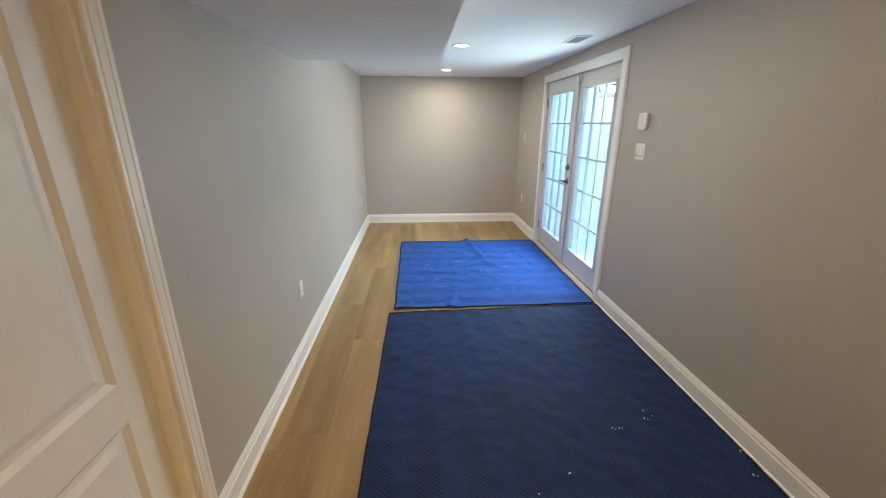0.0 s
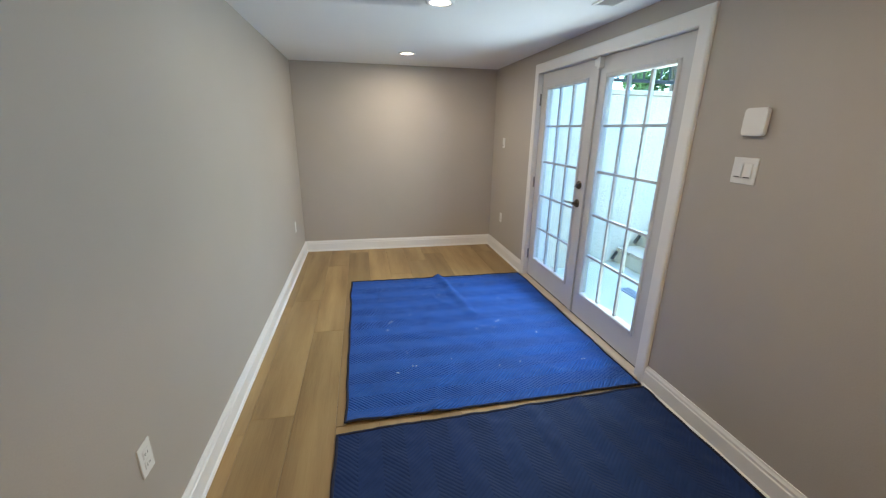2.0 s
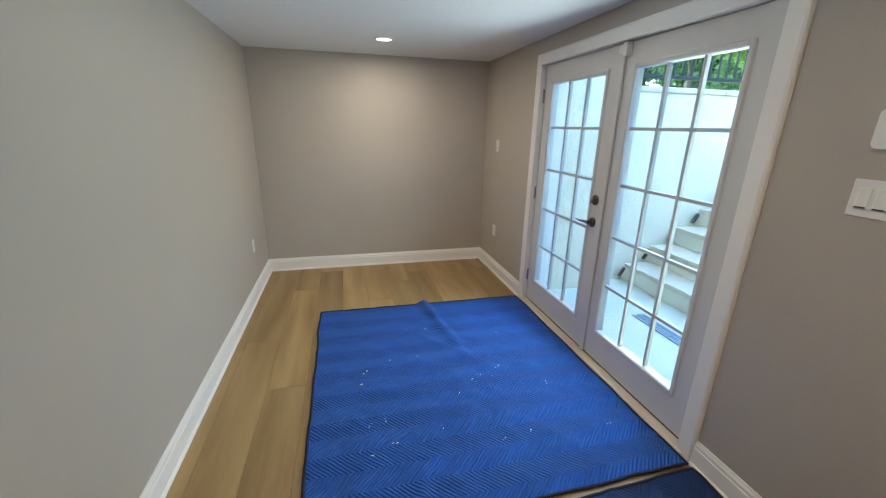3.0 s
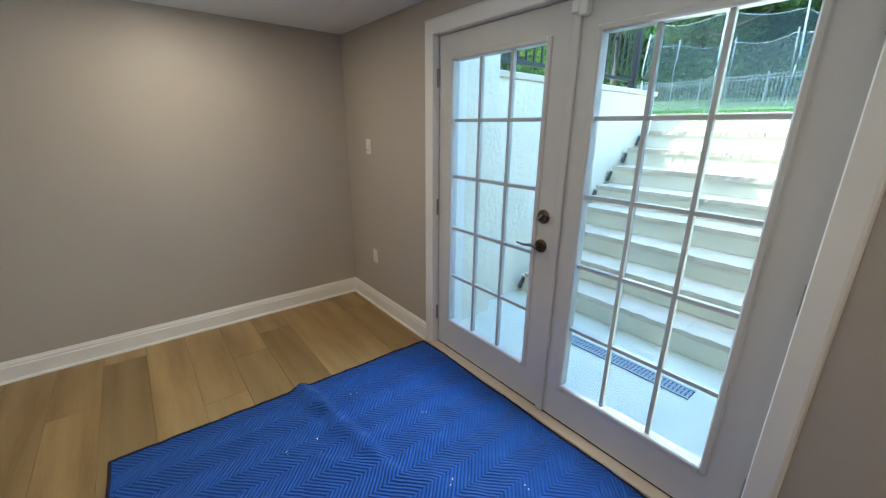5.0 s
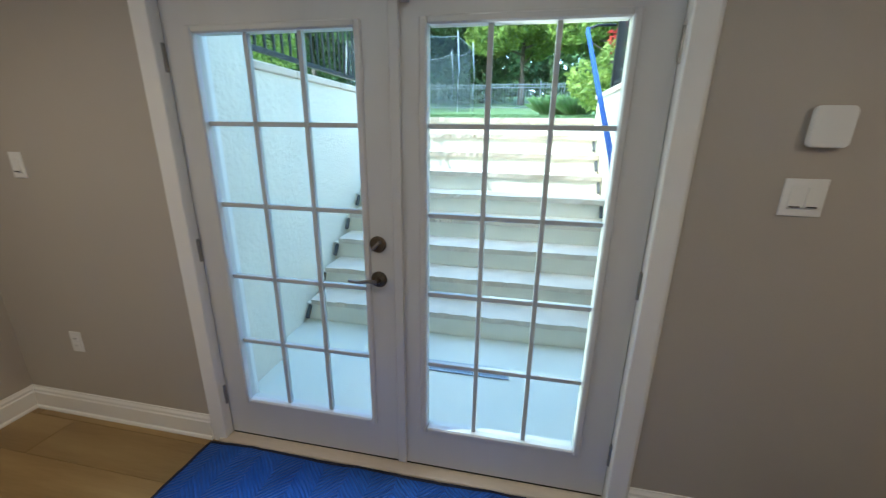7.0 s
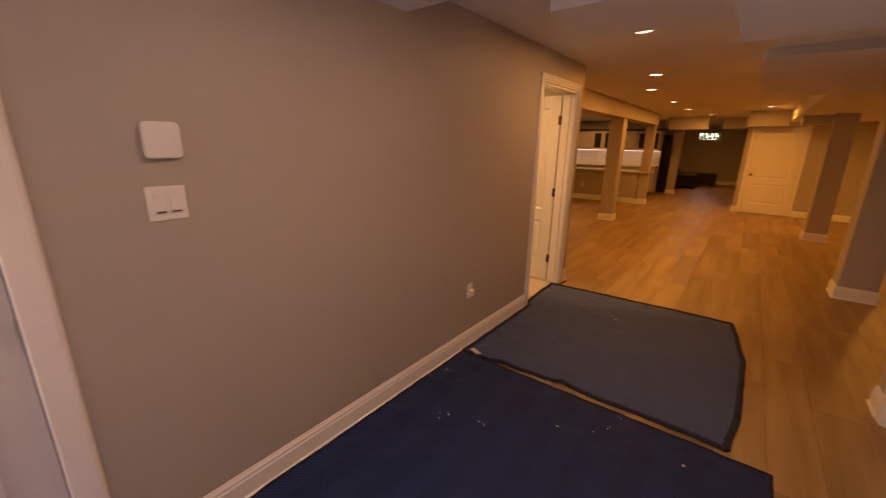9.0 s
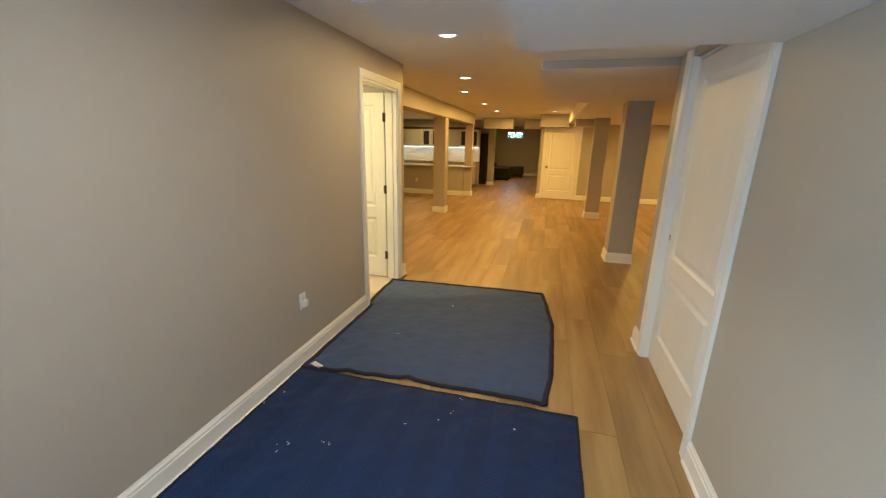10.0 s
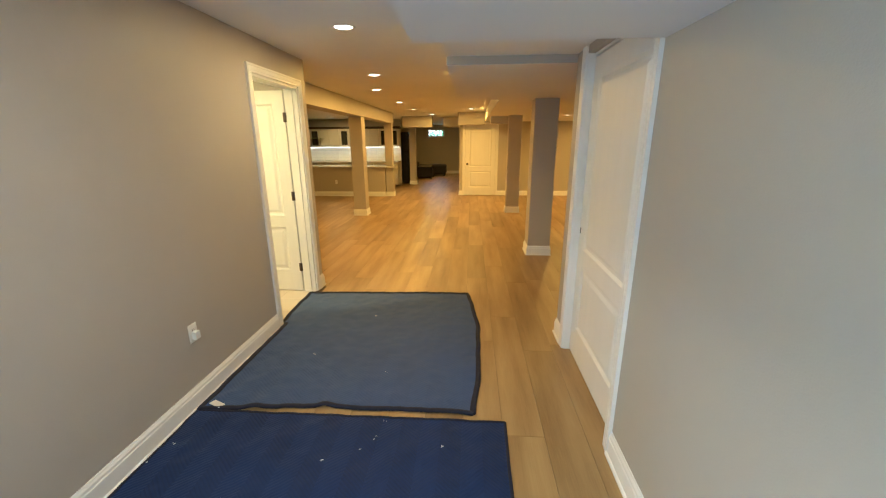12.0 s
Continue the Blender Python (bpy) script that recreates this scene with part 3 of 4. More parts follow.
# ---- blankets on the floor ----
def blanket(name, corners, material, label, folds, seed, tag=None, crumbs=(), wander=0.012, bind=0.011, bow=0.0, sag=0.0, limit=None):
    """A padded blanket between four floor corners (near left, near right, far right, far left), with soft folds and a bound edge."""
    c = [Vector((x, y, 0)) for x, y in corners]
    mid = sum(c, Vector()) / 4
    t = thing(name, (mid.x, mid.y, 0), label, "blanket", "moving blankets")
    nu, nv = 110, 110
    rnd = Vector((seed * 3.1, seed * 1.7, 0))

    def place(u, v):
        p = (c[0] * (1 - u) + c[1] * u) * (1 - v) + (c[3] * (1 - u) + c[2] * u) * v
        # edges that wander a little
        e = noise.noise(Vector((u * 4, v * 4, seed))) * wander
        n = noise.noise(Vector((u * 9, v * 9, seed + 4))) * wander * 0.6
        p += Vector((e + n - bow * (1 - u) * math.sin(math.pi * v), e * 0.7 - n - sag * (1 - v) * math.sin(math.pi * u), 0))
        if limit is not None and p.y > limit[1]:
            p.x = min(p.x, limit[0])
        return p

    def height(p):
        h = 0.009 + 0.005 * noise.noise((p + rnd) * 5) + 0.0055 * noise.noise((p + rnd) * 12) + 0.0025 * noise.noise((p + rnd) * 27)
        for (x0, y0), (x1, y1), width, tall in folds:
            a, b = Vector((x0, y0, 0)), Vector((x1, y1, 0))
            d = b - a
            s = max(0.0, min(1.0, (p - a).dot(d) / d.length_squared))
            wob = 0.02 * noise.noise(p * 6 + rnd)
            r = (p - a - d * s).length + wob
            h += tall * (1 - 0.6 * s) * math.exp(-(r / width) ** 2)
        return max(0.004, h)

    bm = bmesh.new()
    rows = []
    for j in range(nv + 1):
        row = []
        for i in range(nu + 1):
            p = place(i / nu, j / nv)
            row.append(bm.verts.new(Vector((p.x - mid.x, p.y - mid.y, height(p)))))
        rows.append(row)
    for j in range(nv):
        for i in range(nu):
            bm.faces.new((rows[j][i], rows[j][i + 1], rows[j + 1][i + 1], rows[j + 1][i]))
    part("quilted_cloth", bm, material, t, smooth=True)
    edge = [(i / nu, 0) for i in range(nu)] + [(1, j / nv) for j in range(nv)] + [(1 - i / nu, 1) for i in range(nu)] + [(0, 1 - j / nv) for j in range(nv + 1)]
    pts = []
    for u, v in edge:
        p = place(u, v)
        pts.append(Vector((p.x - mid.x, p.y - mid.y, height(p) * 0.8 + 0.002)))
    part("binding", tube(bmesh.new(), pts, bind, 8, 0.6), BIND, t, "dark sewn edge binding", smooth=True)
    if tag:
        x, y, turn = tag
        part("care_tag", box(bmesh.new(), (-0.045, -0.022, 0.016), (0.045, 0.022, 0.019), 0.001, pose(x - mid.x, y - mid.y, 0.004, 4, -3, turn)), TAG, t, "white cloth care tag")
    for x, y, r in crumbs:
        rng = random.Random(int(x * 1000) + seed)
        for k in range(2):
            px, py = x - mid.x + rng.uniform(-r, r), y - mid.y + rng.uniform(-r, r)
            z = height(Vector((px + mid.x, py + mid.y, 0)))
            bm = bmesh.new()
            bmesh.ops.create_icosphere(bm, subdivisions=1, radius=rng.uniform(0.0016, 0.0044), matrix=pose(px, py, z + 0.003, 0, 0, rng.uniform(0, 90)) @ Matrix.Diagonal((rng.uniform(1, 3.0), 1, 0.5, 1)))
            part("lint", bm, LINT, t, "pale crumb of lint")
    return t


rng = random.Random(7)
crumbs_a = [(rng.uniform(0.1, 1.5), rng.uniform(3.3, 4.9), 0.02) for k in range(22)]
blanket("moving_blanket", [(-0.134, 3.034), (1.668, 3.046), (1.660, 5.042), (-0.137, 5.060)], BLUE, "royal blue zigzag quilted moving blanket before the doors",
        [((0.75, 5.07), (0.88, 4.2), 0.04, 0.042), ((0.55, 4.6), (1.1, 3.9), 0.03, 0.010), ((0.35, 3.05), (0.42, 3.3), 0.03, 0.022), ((-0.1, 3.03), (0.5, 3.1), 0.03, 0.012), ((0.9, 3.6), (1.3, 3.2), 0.04, 0.008), ((0.3, 3.9), (0.7, 3.8), 0.03, 0.006)], 3, None, crumbs_a, 0.012, 0.0075)
blanket("moving_blanket", [(-0.200, 0.945), (1.668, 0.962), (1.668, 3.018), (-0.172, 2.957)], NAVY, "dark navy quilted moving blanket lying along the wall",
        [((0.4, 2.95), (0.5, 2.2), 0.05, 0.008), ((1.2, 2.95), (1.15, 2.5), 0.04, 0.010), ((0.9, 2.95), (0.95, 2.3), 0.04, 0.008), ((-0.1, 2.0), (0.4, 1.8), 0.03, 0.006)], 5, None,
        [(1.13, 1.56, 0.015), (1.316, 1.603, 0.02), (1.616, 1.23, 0.012), (1.644, 1.364, 0.012), (1.10, 1.551, 0.01), (0.50, 0.98, 0.012), (0.60, 1.20, 0.02), (0.75, 1.30, 0.02), (0.15, 1.16, 0.02), (0.52, 1.12, 0.015), (1.35, 1.65, 0.03)], 0.010, 0.008)
blanket("moving_blanket", [(-0.015, 0.888), (1.668, 0.950), (1.745, -0.945), (0.040, -1.018)], SLATE, "slate blue moving blanket, backing side up, navy edge",
        [((0.0, 0.1), (0.3, 0.2), 0.08, 0.004), ((1.6, 0.9), (1.4, 0.5), 0.05, 0.010), ((0.9, 0.87), (0.9, 0.72), 0.05, 0.022), ((1.33, 0.90), (1.3, 0.75), 0.05, 0.02)], 9, (1.575, 0.915, -20), [(1.2, 0.3, 0.02), (0.6, 0.5, 0.02), (0.9, -0.4, 0.02)], 0.02, 0.018, 0.075, 0.045, (1.664, -0.205))


# ---- ceiling lamps and vent ----
def downlight(x, y, z, power, r=0.062, label="round recessed ceiling lamp, lit warm white", colour=(1.0, 0.62, 0.30)):
    t = thing("ceiling_lamp", (x, y, z), label, "ceiling lamp", "recessed ceiling lamps")
    part("trim_ring", disc(bmesh.new(), (0, 0, 0), (0, 0, -1), [(r, 0.004), (r + 0.006, 0.008), (r + 0.022, 0.005), (r + 0.024, 0.0)], 32), PLATE, t, "white trim ring", smooth=True)
    part("lens", disc(bmesh.new(), (0, 0, 0), (0, 0, -1), [(r, 0.003), (0, 0.003)], 32), LAMPGLOW, t, "glowing frosted lens")
    l = new("lamp_light", bpy.data.lights.new("lamp_light", "AREA"))
    l.data.shape, l.data.size, l.data.energy, l.data.color = "DISK", 0.12, power, colour
    l.location = (x, y, z - 0.012)
    return t


ALCOVE_WARM = (1.0, 0.72, 0.44)
ROOM_WARM = (1.0, 0.46, 0.055)
for x, y, power in ((0.505, 2.145, 0.62), (0.505, 3.80, 0.34), (0.498, 5.455, 0.98)):
    downlight(x, y, CEIL_Z, LAMP_POWER * power, colour=ALCOVE_WARM)
# the lamp at (4.2, -4.5) is out of view, added as fill light
for x, y in ((0.93, -0.12), (1.21, -2.155), (1.51, -3.53), (1.515, -5.56), (1.506, -7.49), (1.21, -9.42), (0.04, -7.45), (1.6, -14.0), (4.2, -4.5)):
    downlight(x, y, CEIL_S, LAMP_POWER * (0.6 if y > -1 else 1.15), colour=(1.0, 0.56, 0.18) if y > -1 else ROOM_WARM)
# only the first is in view; the second is added to fill the room
for x, y in ((-2.05, -6.15), (-3.6, -7.8)):
    downlight(x, y, 2.122, LAMP_POWER * 1.6, colour=ROOM_WARM)
downlight(2.7, 0.2, CEIL_S, LAMP_POWER * 2.6, colour=(1.0, 0.60, 0.19))
downlight(4.6, -10.2, CEIL_S, LAMP_POWER * 1.0, colour=(1.0, 0.55, 0.14))


def ceiling_vent():
    t = thing("ceiling_vent", (1.435, 3.465, CEIL_Z), "white slotted ceiling air vent", "air vent")
    w, d = 0.075, 0.145
    part("backing", boxes(((-w + 0.02, -d + 0.02, -0.003), (w - 0.02, d - 0.02, -0.001))), SLOT, t, "dark duct behind the slats")
    for lo, hi in (((-w, -d, -0.008), (-w + 0.022, d, 0)), ((w - 0.022, -d, -0.008), (w, d, 0)), ((-w + 0.022, -d, -0.008), (w - 0.022, -d + 0.022, 0)), ((-w + 0.022, d - 0.022, -0.008), (w - 0.022, d, 0))):
        part("frame", boxes((lo, hi), bevel=0.003), PLATE, t)
    for k in range(9):
        x = -w + 0.028 + k * (2 * w - 0.056) / 8
        part("slat", box(bmesh.new(), (-0.0008, -d + 0.022, -0.005), (0.0008, d - 0.022, 0.005), 0, pose(x, 0, -0.007, 0, 40, 0)), PLATE, t)


ceiling_vent()


# ---- wall plates ----
def outlet(at, label="white duplex wall outlet"):
    t = thing("wall_outlet", at, label, "outlet", "wall outlets")
    part("cover_plate", boxes(((-0.036, -0.005, -0.058), (0.036, 0, 0.058)), bevel=0.002), PLATE, t)
    for z in (-0.02, 0.02):
        s = part("socket", boxes(((-0.017, -0.0075, z - 0.0145), (0.017, -0.0045, z + 0.0145)), bevel=0.0015), PLATE, t)
        part("slot", boxes(((-0.008, -0.0080, z - 0.005), (-0.006, -0.0074, z + 0.005)), ((0.006, -0.0080, z - 0.004), (0.008, -0.0074, z + 0.004))), SLOT, s, "dark slots")
    return t


def switch(at, gangs, label):
    t = thing("light_switch", at, label, "light switch", "light switches")
    w = 0.036 + 0.023 * (gangs - 1)
    part("cover_plate", boxes(((-w, -0.006, -0.058), (w, 0, 0.058)), bevel=0.002), PLATE, t)
    for k in range(gangs):
        x = (k - (gangs - 1) / 2) * 0.046
        r = part("rocker", box(bmesh.new(), (-0.0165, -0.005, -0.033), (0.0165, 0.003, 0.033), 0.0015, pose(x, -0.0058, 0, -3, 0, 0)), PLATE, t)
        part("dimmer_slot", boxes(((x - 0.014, -0.0150, -0.0295), (x + 0.014, -0.0105, -0.0255))), SLOT, r, "dark thin slot")
    return t


outlet(pose(XE, 5.795, 0.466, 0, 0, -90))
switch(pose(XE, 5.832, 1.370, 0, 0, -90), 1, "white single rocker switch on the wall")
switch(pose(XE, 2.728, 1.362, 0, 0, -90), 2, "white double dimmer switch beside the doors")
outlet(pose(XW, 2.462, 0.469, 0, 0, 90))
outlet(pose(XW, 5.62, 0.469, 0, 0, 90))
outlet(pose(-1.35, -8.95, 0.45, 0, 0, 180))
t = outlet(pose(XE, 0.845, 0.470, 0, 0, -90), "white wall outlet with a plugged in adapter")
part("adapter", boxes(((-0.020, -0.034, -0.040), (0.022, -0.0075, 0.012)), bevel=0.004), PLATE, t, "white plastic plug in adapter")
t = thing("door_chime", pose(XE, 2.717, 1.570, 0, 0, -90), "white rounded wall panel above the switch", "wall panel")
part("back_plate", boxes(((-0.045, -0.012, -0.050), (0.045, 0, 0.050)), bevel=0.003), PLATE, t)
bm = bmesh.new()
for inset, y0, y1 in ((0.0, -0.0125, -0.024), (0.003, -0.024, -0.028)):
    w, h, rad = 0.054 - inset, 0.058 - inset, 0.017
    corner = [(sx * (w - rad), sz * (h - rad), a) for sx, sz, a in ((1, 1, 0), (-1, 1, 90), (-1, -1, 180), (1, -1, 270))]
    outline = [(cx + rad * math.cos(radians(a + d)), cz + rad * math.sin(radians(a + d))) for cx, cz, a in corner for d in (0, 22.5, 45, 67.5, 90)]
    extrude(bm, outline, (0, y0, 0), (1, 0, 0), (0, 0, 1), (0, -1, 0), y0 - y1)
part("cover", bm, PLATE, t)


# ---- large room ----
def column(x0, x1, y0, top, label, rz=0):
    """Boxed column with a white base."""
    cx, cy, w = (x0 + x1) / 2, y0 - (x1 - x0) / 2, (x1 - x0) / 2
    t = thing("column", (cx, cy, 0), label, "column", "boxed columns", "structure")
    s = w - 0.022
    part("shaft", boxes(((-s, -s, 0), (s, s, top)), bevel=0.004), WALL, t)
    for k in range(4):
        m = pose(0, 0, 0, 0, 0, 90 * k)
        bm = extrude(bmesh.new(), BASE, (-s, -s, 0), (0, -1, 0), (0, 0, 1), (1, 0, 0), 2 * s, -1, 1)
        bm.transform(m)
        part("base_trim", bm, TRIM, t, "white base trim")


column(-1.140, -0.785, -2.54, 2.121, "greige boxed column with white base")
column(-1.100, -0.768, -5.98, 2.121, "greige boxed column with white base")
column(2.305, 2.617, -5.47, 2.09, "greige boxed column under the beam")
column(2.070, 2.350, -11.9, CEIL_S, "greige boxed column beside the refrigerator")
column(2.300, 2.560, -8.60, CEIL_S, "greige boxed post at the end of the bar")

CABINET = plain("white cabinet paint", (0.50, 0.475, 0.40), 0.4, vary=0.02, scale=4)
GRANITE = plain("pale speckled granite", (0.55, 0.52, 0.47), 0.15, vary=0.35, scale=60, fine=200, relief=0)
DARKWOOD = plain("dark stained crown", (0.035, 0.02, 0.012), 0.4, vary=0.2, scale=9)
FRIDGE = plain("black appliance enamel", (0.012, 0.012, 0.013), 0.25, vary=0.1, scale=3, relief=0)
LEATHER = plain("dark brown leather", (0.012, 0.009, 0.008), 0.6, vary=0.2, scale=8, fine=80, relief=0.002)
TILE = plain("white backsplash tile", (0.75, 0.72, 0.64), 0.25, vary=0.03, scale=8)
BATHTILE = plain("cream bathroom floor tile", (0.62, 0.55, 0.43), 0.35, vary=0.06, scale=3)
DARKGLASS = plain("dark cabinet glass", (0.03, 0.03, 0.028), 0.08, vary=0.1, relief=0)
STRIP = emitter("warm strip lamp", (1.0, 0.82, 0.55), 0.2)


def kitchen():
    h = thing("bar_wall", (4.4, -8.7, 0), "greige bar half wall with white base", "half wall", kind="structure")
    part("panel", boxes(((-1.84, -0.05, 0), (2.1, 0.10, 0.84))), WALL, h)
    w = thing("bar_counter", (4.4, -8.7, 0.84), "pale granite bar counter on the half wall", "counter")
    part("slab", boxes(((-2.12, -0.45, 0.001), (2.1, 0.18, 0.04)), bevel=0.006), GRANITE, w)
    outlet(pose(4.05, -8.60, 0.42, 0, 0, 180))
    yb = -11.6
    structure("wall_kitchen_back", boxes(((2.6, yb - 0.1, 0), (6.5, yb, CEIL_S))), WALL, "greige kitchen back wall", "wall")
    b = thing("backsplash", (4.5, yb, 0.9), "white tiled backsplash lit from above", "backsplash", kind="structure")
    for k in range(13):
        for r in range(4):
            part("tile", boxes(((-1.9 + k * 0.29, 0.001, r * 0.125), (-1.9 + k * 0.29 + 0.286, 0.009, r * 0.125 + 0.121))), TILE, b)
    for k in range(4):
        c = thing("base_cabinet", (3.05 + k * 0.86, yb + 0.01, 0), "white base cabinet under the counter", "cabinet", "base cabinets")
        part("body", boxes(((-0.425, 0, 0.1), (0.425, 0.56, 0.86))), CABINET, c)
        for s in (-1, 1):
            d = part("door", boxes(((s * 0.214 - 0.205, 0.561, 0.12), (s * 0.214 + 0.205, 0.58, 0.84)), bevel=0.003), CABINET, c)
            part("handle", boxes(((s * 0.04 - 0.006, 0.581, 0.6), (s * 0.04 + 0.006, 0.6, 0.72))), NICKEL, d)
    w = thing("worktop", (4.5, yb, 0.862), "pale granite kitchen worktop", "counter")
    part("slab", boxes(((-1.9, 0.012, 0), (1.9, 0.62, 0.036)), bevel=0.004), GRANITE, w)
    for k in range(5):
        c = thing("wall_cabinet", (2.95 + k * 0.72, yb + 0.01, 1.40), "white wall cabinet with dark glass doors" if k % 2 == 0 else "white wall cabinet with plain doors", "cabinet", "wall cabinets")
        part("body", boxes(((-0.355, 0, 0), (0.355, 0.32, 0.62))), CABINET, c)
        for s in (-1, 1):
            lo, hi = s * 0.177 - 0.17, s * 0.177 + 0.17
            if k % 2 == 0:
                d = part("door", boxes(((lo, 0.321, 0.01), (lo + 0.06, 0.34, 0.61)), ((hi - 0.06, 0.321, 0.01), (hi, 0.34, 0.61)), ((lo + 0.06, 0.321, 0.01), (hi - 0.06, 0.34, 0.07)), ((lo + 0.06, 0.321, 0.55), (hi - 0.06, 0.34, 0.61))), CABINET, c)
                part("pane", boxes(((lo + 0.06, 0.326, 0.07), (hi - 0.06, 0.330, 0.55))), DARKGLASS, d, "dark glass")
            else:
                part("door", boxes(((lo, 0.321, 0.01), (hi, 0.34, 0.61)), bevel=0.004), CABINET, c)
    c = thing("cabinet_crown", (4.4, yb, 2.022), "dark crown moulding over the wall cabinets", "moulding")
    part("moulding", boxes(((-1.85, 0.011, 0), (2.05, 0.36, 0.035)), ((-1.85, 0.011, 0.036), (2.05, 0.39, 0.075)), bevel=0.004), DARKWOOD, c)
    s = thing("strip_lamp", (4.4, yb + 0.2, 1.395), "lit strip lamp under the wall cabinets", "strip lamp")
    part("lens", boxes(((-1.8, -0.02, -0.012), (1.8, 0.02, 0))), STRIP, s)
    l = new("lamp_light", bpy.data.lights.new("lamp_light", "AREA"))
    l.data.shape, l.data.size, l.data.size_y, l.data.energy, l.data.color = "RECTANGLE", 3.5, 0.05, 0.10, (1.0, 0.74, 0.36)
    l.location = (4.4, yb + 0.2, 1.375)
    f = thing("refrigerator", (2.62, -12.15, 0), "tall black two door refrigerator", "refrigerator")
    part("body", boxes(((-0.24, -0.7, 0.03), (0.36, 0.0, 1.92)), bevel=0.01), FRIDGE, f)
    part("door", boxes(((-0.235, 0.002, 0.06), (0.355, 0.05, 1.20)), bevel=0.012), FRIDGE, f)
    part("door", boxes(((-0.235, 0.002, 1.215), (0.355, 0.05, 1.90)), bevel=0.012), FRIDGE, f)
    part("base", boxes(((-0.22, -0.65, 0), (0.34, -0.02, 0.029))), SLOT, f)
    s = thing("armchair", (2.08, -14.6, 0), "dark brown leather armchair with a throw", "armchair")
    part("seat", boxes(((-0.35, -0.4, 0.05), (0.30, 0.4, 0.42)), bevel=0.05), LEATHER, s)
    part("armrest", boxes(((-0.40, 0.402, 0.05), (0.30, 0.60, 0.58)), bevel=0.06), LEATHER, s)
    part("armrest", boxes(((-0.40, -0.60, 0.05), (0.30, -0.402, 0.58)), bevel=0.06), LEATHER, s)
    part("backrest", boxes(((0.302, -0.6, 0.05), (0.52, 0.6, 0.70)), bevel=0.06), LEATHER, s)
    for x, y in ((-0.33, -0.5), (-0.33, 0.5), (0.42, -0.5), (0.42, 0.5)):
        part("foot", boxes(((x - 0.03, y - 0.03, 0), (x + 0.03, y + 0.03, 0.06))), DARKWOOD, s)
    s = thing("ottoman", (1.62, -15.9, 0), "dark leather ottoman against the far wall", "ottoman")
    part("cushion", boxes(((-0.42, -0.4, 0.08), (0.42, 0.4, 0.52)), bevel=0.05), LEATHER, s)
    for x, y in ((-0.34, -0.3), (-0.34, 0.3), (0.34, -0.3), (0.34, 0.3)):
        part("foot", boxes(((x - 0.03, y - 0.03, 0), (x + 0.03, y + 0.03, 0.09))), DARKWOOD, s)
    w = thing("window_1", (1.77, -17.1, 1.96), "small white framed high window", "window", kind="structure")
    for lo, hi in (((-0.41, -0.08, -0.17), (-0.36, 0.02, 0.18)), ((0.36, -0.08, -0.18), (0.41, 0.02, 0.18)), ((-0.36, -0.08, 0.13), (0.36, 0.02, 0.18)), ((-0.36, -0.08, -0.18), (0.36, 0.02, -0.13)), ((-0.02, -0.06, -0.13), (0.02, -0.02, 0.13))):
        part("window_frame", boxes((lo, hi), bevel=0.003), TRIM, w)
    for x in (-0.36, 0.02):
        p = part("pane", boxes(((x, -0.045, -0.13), (x + 0.34, -0.040, 0.13))), GLASS, w)
        p.visible_shadow = False


kitchen()
bf = thing("floor_bathroom", (2.7, 0.2, 0), "cream tiled bathroom floor", "floor", kind="structure")
TILE_MESH = mesh_of("tile", boxes(((0, 0, -0.008), (0.297, 0.297, 0.001)), bevel=0.002), BATHTILE)
for i in range(7):
    for j in range(9):
        part("tile", TILE_MESH, None, bf, at=pose(-0.985 + i * 0.3, -1.29 + j * 0.3 + 0.001, 0))


# ---- areaway and garden ----
PATIO_Z, RUN, RISE, NOSE0 = -0.01, 0.279, 0.1887, 2.99
WN, WS = 5.28, 2.79
LAWN_Z = 9 * RISE


def ground_z(x, y):
    d = max(0.0, x - 5.3)
    z = LAWN_Z + 0.052 * min(d, 15) + 0.13 * max(0.0, min(d, 30) - 15) + 0.03 * max(0.0, d - 30)
    return z + 0.06 * noise.noise(Vector((x * 0.12, y * 0.12, 0))) * min(1.0, d * 0.2)


